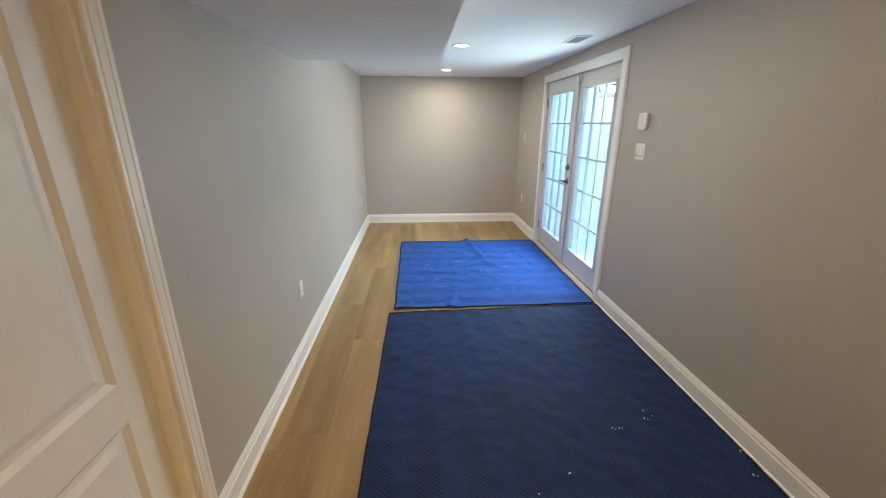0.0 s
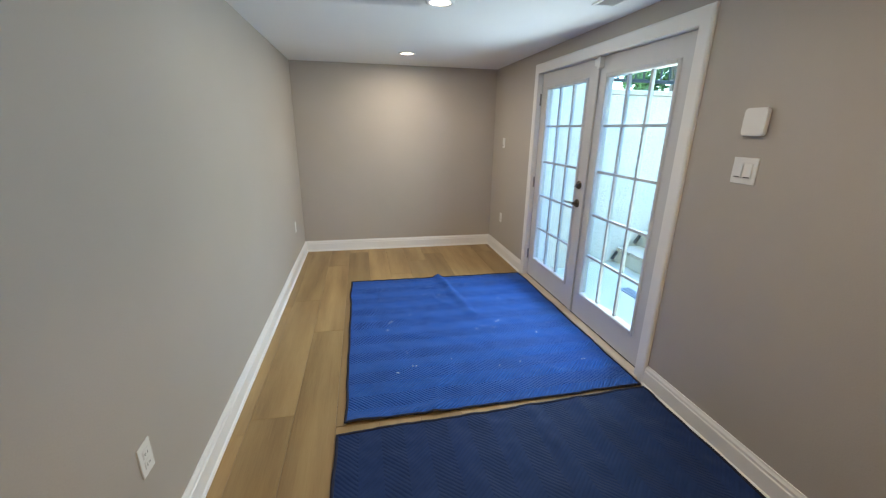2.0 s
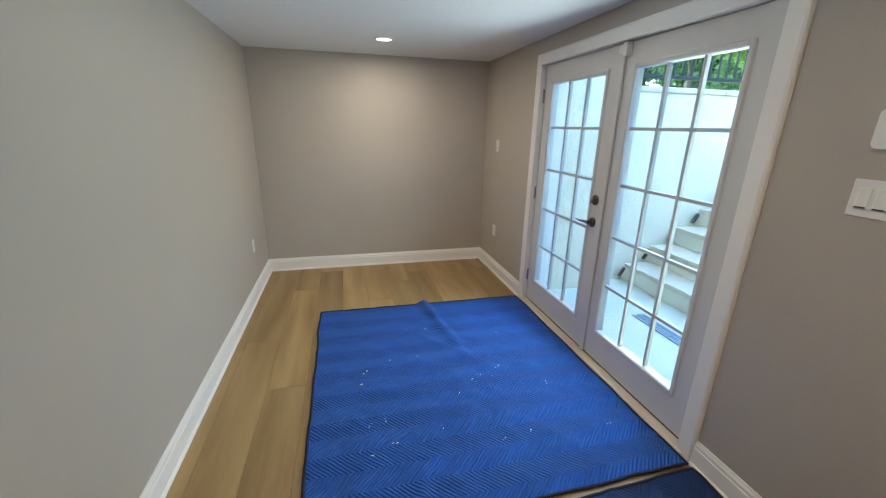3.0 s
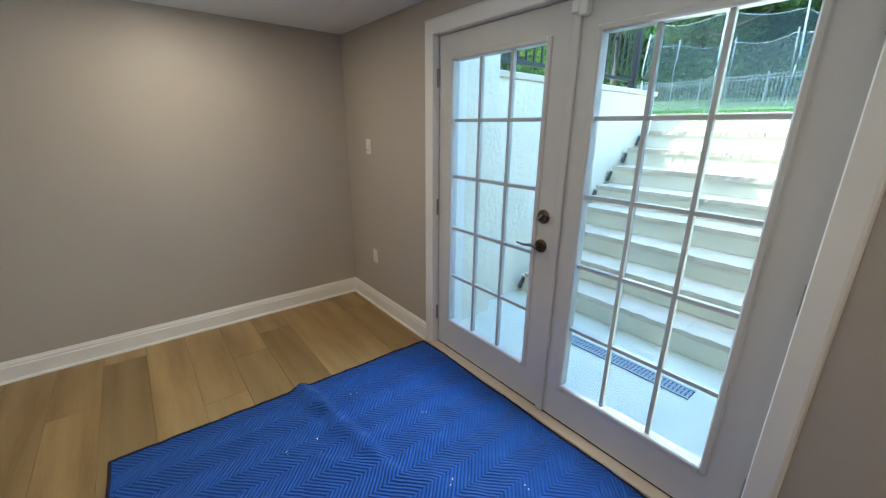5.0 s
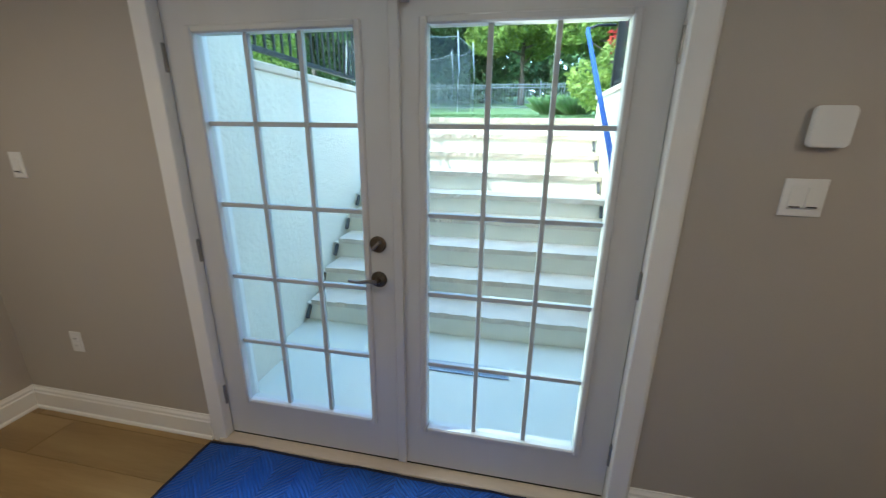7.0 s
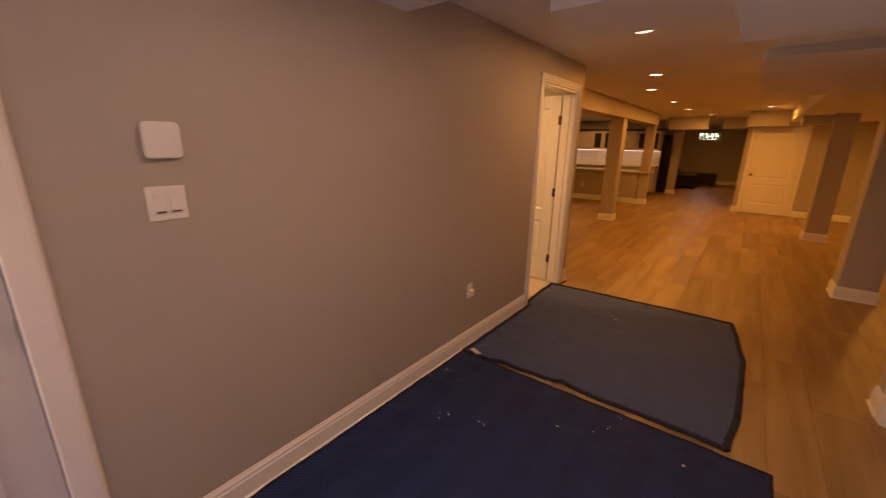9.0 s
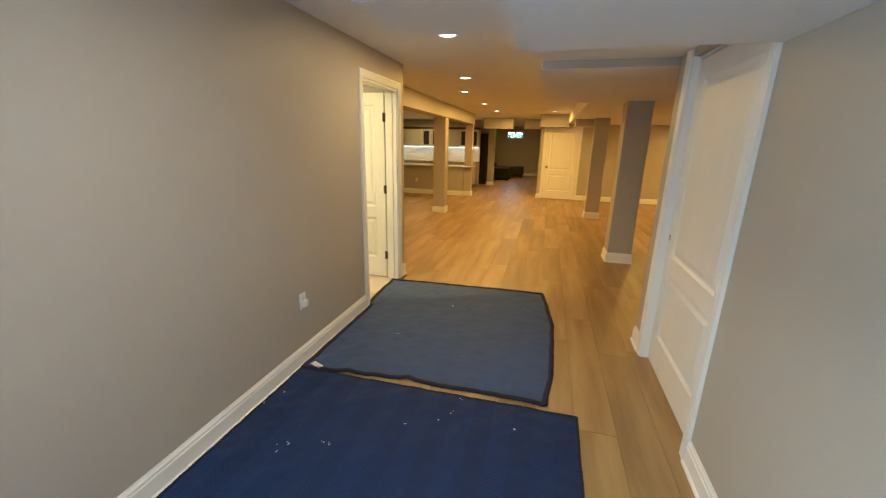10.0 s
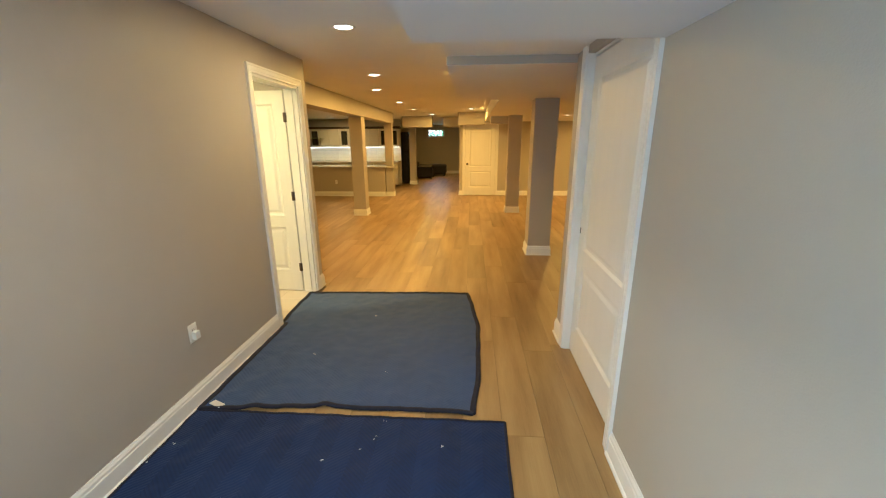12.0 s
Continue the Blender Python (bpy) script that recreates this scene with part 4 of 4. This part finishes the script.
def areaway():
    structure("patio", boxes(((1.96, WS, -0.15), (3.25, WN, PATIO_Z))), CONCRETE, "pale concrete landing outside the doors", "patio")
    g = thing("drain_channel", (2.58, 4.0, PATIO_Z), "grey slotted drain channel in the landing", "drain")
    part("channel", boxes(((-0.055, -0.43, 0.0005), (0.055, 0.475, 0.004))), SLOT, g, "dark channel")
    bm = bmesh.new()
    for lo, hi in (((-0.06, -0.435, 0.0045), (-0.045, 0.480, 0.010)), ((0.045, -0.435, 0.0045), (0.06, 0.480, 0.010)), ((-0.006, -0.435, 0.0045), (0.006, 0.480, 0.010))):
        box(bm, lo, hi)
    part("rail", bm, GRATE, g)
    n = 38
    for k in range(n):
        y = -0.43 + (k + 0.5) * 0.905 / n
        part("bar", boxes(((-0.045, y - 0.0075, 0.0045), (0.045, y + 0.0075, 0.009))), GRATE, g)
    rng = random.Random(11)
    for k in range(1, 10):
        top = RISE * k + PATIO_Z + 0.01
        x0 = NOSE0 + RUN * (k - 1)
        st = thing("step", (x0, (WN + WS) / 2, 0), "cream rendered step with pale stone slabs", "step", "garden steps", "structure")
        hw = (WN - WS) / 2
        deep = RUN + 0.30 if k < 9 else 0.5
        part("riser", boxes(((0.035, -hw, max(-0.1, top - RISE - 0.05)), (deep, hw, top - 0.048))), RISER, st)
        cuts = [-hw + 0.006] + sorted(rng.uniform(-0.55, 0.15) + i * 0.75 for i in range(2)) + [hw - 0.055]
        for a, b in zip(cuts, cuts[1:]):
            bm = bmesh.new()
            nseg = 14
            front, under = [], []
            back_t, back_b = [], []
            for i in range(nseg + 1):
                y = a + 0.0006 + (b - a - 0.0012) * i / nseg
                w = rng.uniform(-0.009, 0.009)
                front.append(bm.verts.new((w, y, top + rng.uniform(-0.002, 0.002))))
                under.append(bm.verts.new((0.010 + rng.uniform(-0.01, 0.01), y, top - 0.047)))
                back_t.append(bm.verts.new((deep if k == 9 else RUN + 0.034, y, top)))
                back_b.append(bm.verts.new((deep if k == 9 else RUN + 0.034, y, top - 0.047)))
            for i in range(nseg):
                bm.faces.new((front[i], front[i + 1], under[i + 1], under[i]))
                bm.faces.new((back_t[i], back_t[i + 1], front[i + 1], front[i]))
                bm.faces.new((under[i], under[i + 1], back_b[i + 1], back_b[i]))
                bm.faces.new((back_b[i], back_b[i + 1], back_t[i + 1], back_t[i]))
            for q in (0, nseg):
                bm.faces.new((front[q], under[q], back_b[q], back_t[q]))
            bmesh.ops.recalc_face_normals(bm, faces=bm.faces)
            part("slab", bm, STONE, st, "rough edged pale stone slab")
        if k < 9:
            part("light_bracket", box(bmesh.new(), (-0.012, -0.014, -0.058), (0.012, 0.014, 0.058), 0.002, pose(0.004, hw - 0.031, top - 0.112, 0, 34, 0)), BRACKET, st, "dark step light bracket")
            part("light_bracket", box(bmesh.new(), (-0.012, -0.014, -0.058), (0.012, 0.014, 0.058), 0.002, pose(0.004, -hw + 0.031, top - 0.112, 0, 34, 0)), BRACKET, st, "dark step light bracket")
    structure("wall_areaway_north", boxes(((2.44, WN, -0.15), (5.25, WN + 0.28, 1.90))), STUCCO, "cream stucco retaining wall beside the steps", "retaining wall")
    structure("wall_areaway_pier", boxes(((1.962, 5.14, -0.15), (2.44, WN + 1.2, 4.6)), bevel=0.01), STUCCO, "cream rough stucco house pier", "wall")
    structure("wall_areaway_south", boxes(((1.97, WS - 0.28, -0.15), (5.25, WS, 1.90))), STUCCO, "cream stucco retaining wall beside the steps", "retaining wall")
    for y0 in (WN - 0.02, WS - 0.30):
        c = thing("wall_coping", (3.85, y0, 1.90), "pale stone coping on the retaining wall", "coping", "stone copings", "structure")
        x = 2.445 if y0 > 4 else 1.98
        while x < 5.25:
            e = min(5.29, x + 0.72)
            part("coping_stone", boxes(((x - 3.85 + 0.002, 0, 0.001), (e - 3.85 - 0.002, 0.32, 0.055)), bevel=0.008), STONE, c)
            x += 0.72


def railing(y, x0, x1, z, label, slope=0.0):
    t = thing("railing", (x0, y, z), label, "railing", "black metal railings")
    ln = x1 - x0
    for h in (0.09, 0.86):
        part("rail", boxes(((0, -0.018, h), (ln, 0.018, h + 0.036)), bevel=0.004), BLACKMETAL, t)
    n = max(2, int(ln / 0.105))
    bal = mesh_of("baluster", boxes(((-0.008, -0.008, 0.126), (0.008, 0.008, 0.86))), BLACKMETAL)
    for k in range(1, n):
        part("baluster", bal, None, t, at=pose(ln * k / n, 0, 0))
    for x in (0.035, ln - 0.035):
        bm = boxes(((x - 0.035, -0.035, 0.0), (x + 0.035, 0.035, 1.0)), ((x - 0.045, -0.045, 1.0), (x + 0.045, 0.045, 1.03)), ((x - 0.06, -0.06, 0), (x + 0.06, 0.06, 0.02)))
        part("post", bm, BLACKMETAL, t)
    return t


def handrail():
    PIPE = plain("blue foam wrapped pipe", (0.02, 0.07, 0.28), 0.6, vary=0.1, scale=12)
    t = thing("handrail", (4.05, 3.0, 0.9), "blue wrapped sloping handrail beside the steps", "handrail")
    part("pipe", tube(bmesh.new(), [(-1.15, 0, 0.12), (-1.10, 0, 0.30), (-0.95, 0, 0.47), (0.3, 0, 1.22), (1.02, 0, 1.66), (1.10, -0.01, 1.70)], 0.022, 10), PIPE, t, "blue foam wrap", smooth=True)
    part("arm", tube(bmesh.new(), [(1.10, -0.01, 1.70), (1.14, -0.12, 1.74), (1.15, -0.30, 1.74)], 0.014, 8), BLACKMETAL, t, "black metal arm", smooth=True)
    part("post", tube(bmesh.new(), [(-1.15, 0, -0.9), (-1.15, 0, 0.14)], 0.018, 8), BLACKMETAL, t, "black metal post")


def leaf_cloud(name, centres, n, size, material, parent, seed, squash=0.8):
    """Many small leaf quads scattered through clumps."""
    g = np.random.default_rng(seed)
    c = np.array([q[:3] for q in centres], float)
    r = np.array([q[3] for q in centres], float)
    w = r ** 2 / np.sum(r ** 2)
    pick = g.choice(len(c), n, p=w)
    d = g.normal(size=(n, 3))
    d /= np.linalg.norm(d, axis=1)[:, None]
    rad = g.uniform(0.55, 1.08, n) ** 0.6
    p = c[pick] + d * (rad * r[pick])[:, None] * np.array([1, 1, squash])
    a = g.normal(size=(n, 3))
    a /= np.linalg.norm(a, axis=1)[:, None]
    b = np.cross(a, g.normal(size=(n, 3)))
    b /= np.linalg.norm(b, axis=1)[:, None] + 1e-9
    s = g.uniform(0.6, 1.3, n)[:, None] * size
    v = np.stack([p - a * s, p + b * s * 0.5, p + a * s, p - b * s * 0.5], 1).reshape(-1, 3)
    f = np.arange(4 * n).reshape(n, 4)
    me = bpy.data.meshes.new(name)
    me.from_pydata(v.tolist(), [], f.tolist())
    me.materials.append(material)
    return part(name, me, material, parent)


LEAF = leafy("bright leaves", (0.14, 0.23, 0.035), (0.42, 0.52, 0.10))
LEAFD = leafy("dark leaves", (0.05, 0.10, 0.032), (0.12, 0.20, 0.06))
BLADE = leafy("grass blades", (0.11, 0.18, 0.05), (0.16, 0.24, 0.075))
REED = leafy("pale reed blades", (0.20, 0.34, 0.10), (0.36, 0.50, 0.20))
PETAL = leafy("red petals", (0.5, 0.03, 0.03), (0.75, 0.08, 0.05))
BARK = plain("grey brown bark", (0.12, 0.09, 0.07), 0.9, vary=0.3, scale=12, fine=40, relief=0.02)


def tree(x, y, height, spread, seed, label, leaf=None, leaves=5200, lsize=0.13, trunk=0.16):
    z = ground_z(x, y) - 0.05
    t = thing("tree", (x, y, z), label, "tree", "garden trees")
    g = random.Random(seed)
    fork = height * 0.30
    bm = tube(bmesh.new(), [(0, 0, 0), (0.03, 0.02, fork * 0.6), (0, 0.05, fork), (0.05, 0, height * 0.8)], [trunk * 1.3, trunk, trunk * 0.8, trunk * 0.2], 9)
    clumps = []
    for k in range(9):
        a = k * 2.4 + g.uniform(-0.3, 0.3)
        h0 = fork + (height * 0.45) * k / 9
        ln = spread * g.uniform(0.55, 0.95)
        e = Vector((math.cos(a) * ln, math.sin(a) * ln, h0 + height * g.uniform(0.05, 0.25)))
        tube(bm, [(0, 0, h0), (e.x * 0.5, e.y * 0.5, h0 + (e.z - h0) * 0.35), tuple(e)], [trunk * 0.45, trunk * 0.28, 0.02], 6)
        clumps.append((e.x, e.y, e.z, spread * g.uniform(0.28, 0.45)))
        clumps.append((e.x * 0.5, e.y * 0.5, e.z + g.uniform(0, 0.5), spread * g.uniform(0.22, 0.4)))
    for k in range(6):
        clumps.append((g.uniform(-0.4, 0.4) * spread, g.uniform(-0.4, 0.4) * spread, height * g.uniform(0.75, 0.97), spread * g.uniform(0.25, 0.4)))
    part("trunk", bm, BARK, t, smooth=True)
    leaf_cloud("crown", clumps, leaves, lsize, leaf or LEAF, t, seed)


def garden():
    # one lawn sheet with the areaway and the house cut out
    bm = bmesh.new()
    xs = [1.97, 5.3, 6, 7, 8, 10, 12, 15, 18, 22, 26, 31, 38, 50, 80, 140, 260]
    ys = [-160, -80, -40, -25, -16, -10, -6, -3, 0, WS - 0.28, WN + 0.28, 8, 11, 15, 20, 28, 40, 80, 160]
    grid = {}
    for i, x in enumerate(xs):
        for j, y in enumerate(ys):
            grid[i, j] = bm.verts.new((x, y, ground_z(x, y) - 0.002))
    for i in range(len(xs) - 1):
        for j in range(len(ys) - 1):
            if xs[i] < 5.2 and -0.5 < ys[j] + 0.01 and ys[j + 1] < WN + 0.3 and ys[j] > 2:
                continue
            if xs[i] < 5.2 and ys[j] < 0:
                continue
            bm.faces.new((grid[i, j], grid[i + 1, j], grid[i + 1, j + 1], grid[i, j + 1]))
    structure("ground", bm, GRASS, "bright green lawn rising from the steps", "lawn")
    # grass tufts near the top of the steps
    g = np.random.default_rng(5)
    n = 26000
    x = 5.8 + 26 * g.uniform(0, 1, n) ** 1.6
    y = 3.6 + (g.uniform(-1, 1, n)) * (2.5 + 0.55 * (x - 5.3))
    v, f = [], []
    for k in range(n):
        z = ground_z(x[k], y[k])
        h = g.uniform(0.012, 0.028)
        a = g.uniform(0, 6.28)
        dx, dy = math.cos(a) * 0.006, math.sin(a) * 0.006
        v += [(x[k] - dx, y[k] - dy, z - 0.01), (x[k] + dx, y[k] + dy, z - 0.01), (x[k] + dy * 2, y[k] - dx * 2, z + h)]
        f.append((3 * k, 3 * k + 1, 3 * k + 2))
    me = bpy.data.meshes.new("grass")
    me.from_pydata(v, [], f)
    me.materials.append(BLADE)
    tagged(part("grass", me, BLADE), "short mown grass blades on the lawn", "grass", "", "stuff")

    # trampoline with a net
    POLE = plain("galvanised pole", (0.34, 0.36, 0.37), 0.5, 0.3, vary=0.05, scale=20, relief=0)
    NET = netting("black safety net")
    cx, cy, r = 15.5, 7.9, 2.25
    z = ground_z(cx, cy) - 0.1
    t = thing("trampoline", (cx, cy, z), "black netted garden trampoline on steel poles", "trampoline")
    for k in range(8):
        a = 2 * math.pi * (k + 0.3) / 8
        px, py = math.cos(a) * (r + 0.1), math.sin(a) * (r + 0.1)
        part("pole", tube(bmesh.new(), [(px, py, -0.15), (px, py, 1.0), (px * 1.02, py * 1.02, 1.3), (px * 0.98, py * 0.98, 2.55)], 0.019, 8), POLE, t, "grey steel pole", smooth=True)
    ring = [(math.cos(a) * r, math.sin(a) * r) for a in [2 * math.pi * k / 48 for k in range(49)]]
    for h, rad in ((2.42, 0.008),):
        part("hoop", tube(bmesh.new(), [(p, q, h - (0.16 * abs(math.sin((k - 1.8) * math.pi * 8 / 48)) if h > 1 else 0)) for k, (p, q) in enumerate(ring)], rad, 6), POLE if h > 1 else BLACKMETAL, t, smooth=True)
    bm = bmesh.new()
    lo = [bm.verts.new((p, q, -0.1)) for p, q in ring[:-1]]
    hi = [bm.verts.new((p, q, 2.42 - 0.16 * abs(math.sin((k - 1.8) * math.pi * 8 / 48)))) for k, (p, q) in enumerate(ring[:-1])]
    for k in range(48):
        bm.faces.new((lo[k], lo[(k + 1) % 48], hi[(k + 1) % 48], hi[k]))
    part("net", bm, NET, t, "fine dark safety net")
    # garden fence
    y = -9.0
    picket = mesh_of("picket", boxes(((-0.01, -0.01, 0.06), (0.01, 0.01, 1.22))), FENCE)
    for s in range(15):
        x = 19.0 + 0.12 * max(0, y)
        z = ground_z(x, y + 1.2)
        f = thing("fence", (x, y, z - 0.04), "grey metal picket fence across the lawn", "fence", "garden fence panels")
        part("post", boxes(((-0.03, -0.03, 0), (0.03, 0.03, 1.32))), FENCE, f)
        for h in (0.16, 1.02, 1.14):
            part("rail", boxes(((-0.012, 0.03, h), (0.012, 2.37, h + 0.03))), FENCE, f)
        for k in range(1, 19):
            part("picket", picket, None, f, at=pose(0, k * 0.126, 0))
        y += 2.4

    tree(24.5, 3.9, 7.5, 3.6, 1, "bright green leafy garden tree with gaps", None, 42000, 0.14)
    tree(23.5, -0.6, 7, 3.4, 12, "bright green leafy garden tree with low limbs", None, 34000, 0.13)
    tree(29, -4.5, 8, 3.8, 2, "bright green leafy garden tree", None, 26000, 0.125)
    tree(27, 12.5, 10, 4.2, 3, "dense dark green garden tree", LEAFD, 24000, 0.15)
    tree(26, 17.5, 11, 4.4, 4, "dense dark green garden tree", LEAFD, 24000, 0.15)
    tree(31, 21, 12, 5, 5, "dense dark green garden tree", LEAFD, 22000, 0.17)
    tree(22, 10, 8, 3.2, 6, "green leafy garden tree behind the trampoline", LEAFD, 24000, 0.13)
    tree(9.5, 11.5, 5.5, 2.4, 8, "bright green tree beyond the railing", None, 18000, 0.09, 0.1)
    tree(7.0, 9.5, 4.2, 1.9, 10, "bright green small tree beyond the railing", None, 16000, 0.075, 0.08)
    # far woods
    centres = []
    g = random.Random(9)
    for k in range(60):
        yy = -45 + k * 1.9
        xx = 46 + g.uniform(0, 16)
        for h in (2, 5, 8.5):
            centres.append((xx, yy + g.uniform(-1, 1), ground_z(xx, yy) + h * g.uniform(0.7, 1.1), g.uniform(1.8, 3.2)))
    w = leaf_cloud("far_woods", centres, 80000, 0.42, LEAFD, None, 21, 1.0)
    tagged(w, "dense dark green woods beyond the lawn", "woods", "", "stuff")
    hedge = []
    for k in range(26):
        yy = 5.5 + k * 0.85
        xx = 25.5 + 0.1 * yy + g.uniform(-0.4, 0.4)
        for q in range(9):
            hedge.append((xx + g.uniform(-0.3, 0.3), yy + g.uniform(-0.3, 0.3), ground_z(xx, yy) + 0.4 + q * 0.85, max(0.45, 1.15 - 0.07 * q) * g.uniform(0.8, 1.2)))
    w = leaf_cloud("evergreen_hedge", hedge, 52000, 0.16, LEAFD, None, 27, 1.0)
    tagged(w, "tall dense evergreen hedge behind the fence", "hedge", "", "stuff")
    # pale house far off between the trees
    SIDING = plain("pale siding", (0.72, 0.72, 0.70), 0.8, vary=0.05, scale=2)
    ROOF = plain("grey shingle roof", (0.16, 0.16, 0.17), 0.9, vary=0.1, scale=4)
    zz = ground_z(62, -3) - 0.6
    h = thing("house", (62, -3, zz), "pale sided house beyond the fence", "house")
    part("wall", boxes(((-3, -3, 0), (4, 3, 2.7))), SIDING, h)
    bm = extrude(bmesh.new(), [(-3.4, 2.71), (4.4, 2.71), (0.5, 4.6)], (0, -3.4, 0), (1, 0, 0), (0, 0, 1), (0, 1, 0), 6.8)
    part("roof", bm, ROOF, h)
    for y in (-1.6, 1.4):
        for z0 in (0.9,):
            wd = part("window", boxes(((-3.05, y - 0.5, z0), (-3.001, y + 0.5, z0 + 1.1))), TRIM, h)
            part("pane", boxes(((-3.07, y - 0.42, z0 + 0.08), (-3.055, y + 0.42, z0 + 1.02))), DARKGLASS, wd)
    b = thing("shrub", (1.8, -18.6, 1.3), "green shrub outside the small window", "plant")
    structure("ground_window_well", boxes(((0.2, -22, 1.0), (4.5, -17.21, 1.3))), GRASS, "grass outside the small window", "lawn")
    leaf_cloud("foliage", [(0, 0, 0.5, 0.6), (0.5, 0, 0.4, 0.5), (-0.5, 0.1, 0.45, 0.5)], 900, 0.08, LEAFD, b, 41)
    # ornamental grass and flowers by the south wall
    b = thing("flower_bed_plant", (6.6, 2.55, ground_z(6.6, 2.5)), "green plant with red blossoms beside the wall", "plant")
    leaf_cloud("foliage", [(0, 0, 0.35, 0.35), (0.4, 0.1, 0.55, 0.35), (0.2, -0.3, 0.8, 0.35), (0.7, -0.2, 0.4, 0.4)], 1600, 0.055, LEAF, b, 31)
    leaf_cloud("blossom", [(0.1, -0.25, 1.05, 0.22), (0.45, -0.3, 0.95, 0.2)], 120, 0.045, PETAL, b, 32)
    for gx, gy, gh in ((9.2, 3.05, 0.42), (9.9, 2.7, 0.5), (8.6, 2.6, 0.4)):
        b = thing("ornamental_grass", (gx, gy, ground_z(gx, gy)), "feathery pale green ornamental grass clump", "plant", "grass clumps")
        bm = bmesh.new()
        g = random.Random(int(gx * 10))
        for k in range(380):
            a, r0 = g.uniform(0, 6.28), g.uniform(0, 0.22)
            h, out = gh * g.uniform(0.5, 1.0), g.uniform(0.05, 0.42)
            p0 = Vector((math.cos(a) * r0, math.sin(a) * r0, 0))
            p1 = p0 + Vector((math.cos(a) * out * 0.4, math.sin(a) * out * 0.4, h * 0.75))
            p2 = p0 + Vector((math.cos(a) * out, math.sin(a) * out, h * g.uniform(0.8, 1.0)))
            s = Vector((-math.sin(a), math.cos(a), 0)) * 0.004
            bm.faces.new([bm.verts.new(q) for q in (p0 - s, p0 + s, p1 + s, p2, p1 - s)])
        part("blades", bm, REED, b)


areaway()
railing(WN + 0.14, 2.50, 4.98, 1.956, "black metal railing on the retaining wall")
railing(WS - 0.14, 2.05, 5.2, 1.956, "black metal railing on the retaining wall")
handrail()
garden()


# ---- floor planks ----
def planks():
    w, ln = 0.228, 1.52
    fl = thing("floor", (0, 0, 0), "light oak wood plank floor", "floor", kind="structure")
    full = mesh_of("plank", boxes(((0.0006, 0.0006, -0.008), (w - 0.0006, ln - 0.0006, 0)), bevel=0.0012), FLOOR)
    rest_v, rest_f = [], []
    rng = random.Random(3)
    count = 0
    ix = 0
    x = -5.2
    while x < 6.5:
        off = rng.uniform(0, ln)
        y = -17.1 - off
        while y < YN:
            y0, y1 = max(y, -17.1), min(y + ln, YN)
            a, b = x, min(x + w, 6.5)
            # rooms that the planks do not reach
            inside = y1 > y0 + 0.02
            if y1 > 0.5 and b < -1.02:
                inside = False
            if a > XE - 0.001 and y0 > -1.2:
                inside = False
            if b > XE and y0 < -1.2 < y1:
                y1 = -1.16
            if b > XE and y0 >= -1.2:
                b = min(b, XE + 0.005)
            if a < 0.27 and b < 0.33 and y1 < -9.0:
                inside = False
            if inside:
                near = y1 > -3.6 and a > -1.3 and b < 2.6
                if near and count < 300 and abs(y1 - y0 - ln) < 1e-6 and abs(b - a - w) < 1e-6:
                    part("plank", full, None, fl, at=pose(a, y0, 0))
                    count += 1
                else:
                    k = len(rest_v)
                    e, t = 0.0006, 0.0012
                    rest_v += [(a + e, y0 + e, -t), (b - e, y0 + e, -t), (b - e, y1 - e, -t), (a + e, y1 - e, -t),
                               (a + e + t, y0 + e + t, 0), (b - e - t, y0 + e + t, 0), (b - e - t, y1 - e - t, 0), (a + e + t, y1 - e - t, 0)]
                    rest_f += [(k + 4, k + 5, k + 6, k + 7)] + [(k + i, k + (i + 1) % 4, k + 4 + (i + 1) % 4, k + 4 + i) for i in range(4)]
            y += ln
        x += w
    me = bpy.data.meshes.new("planks")
    me.from_pydata(rest_v, [], rest_f)
    me.materials.append(FLOOR)
    tagged(part("planks", me, FLOOR, fl), "light oak planks further off", "", "", "stuff")


planks()
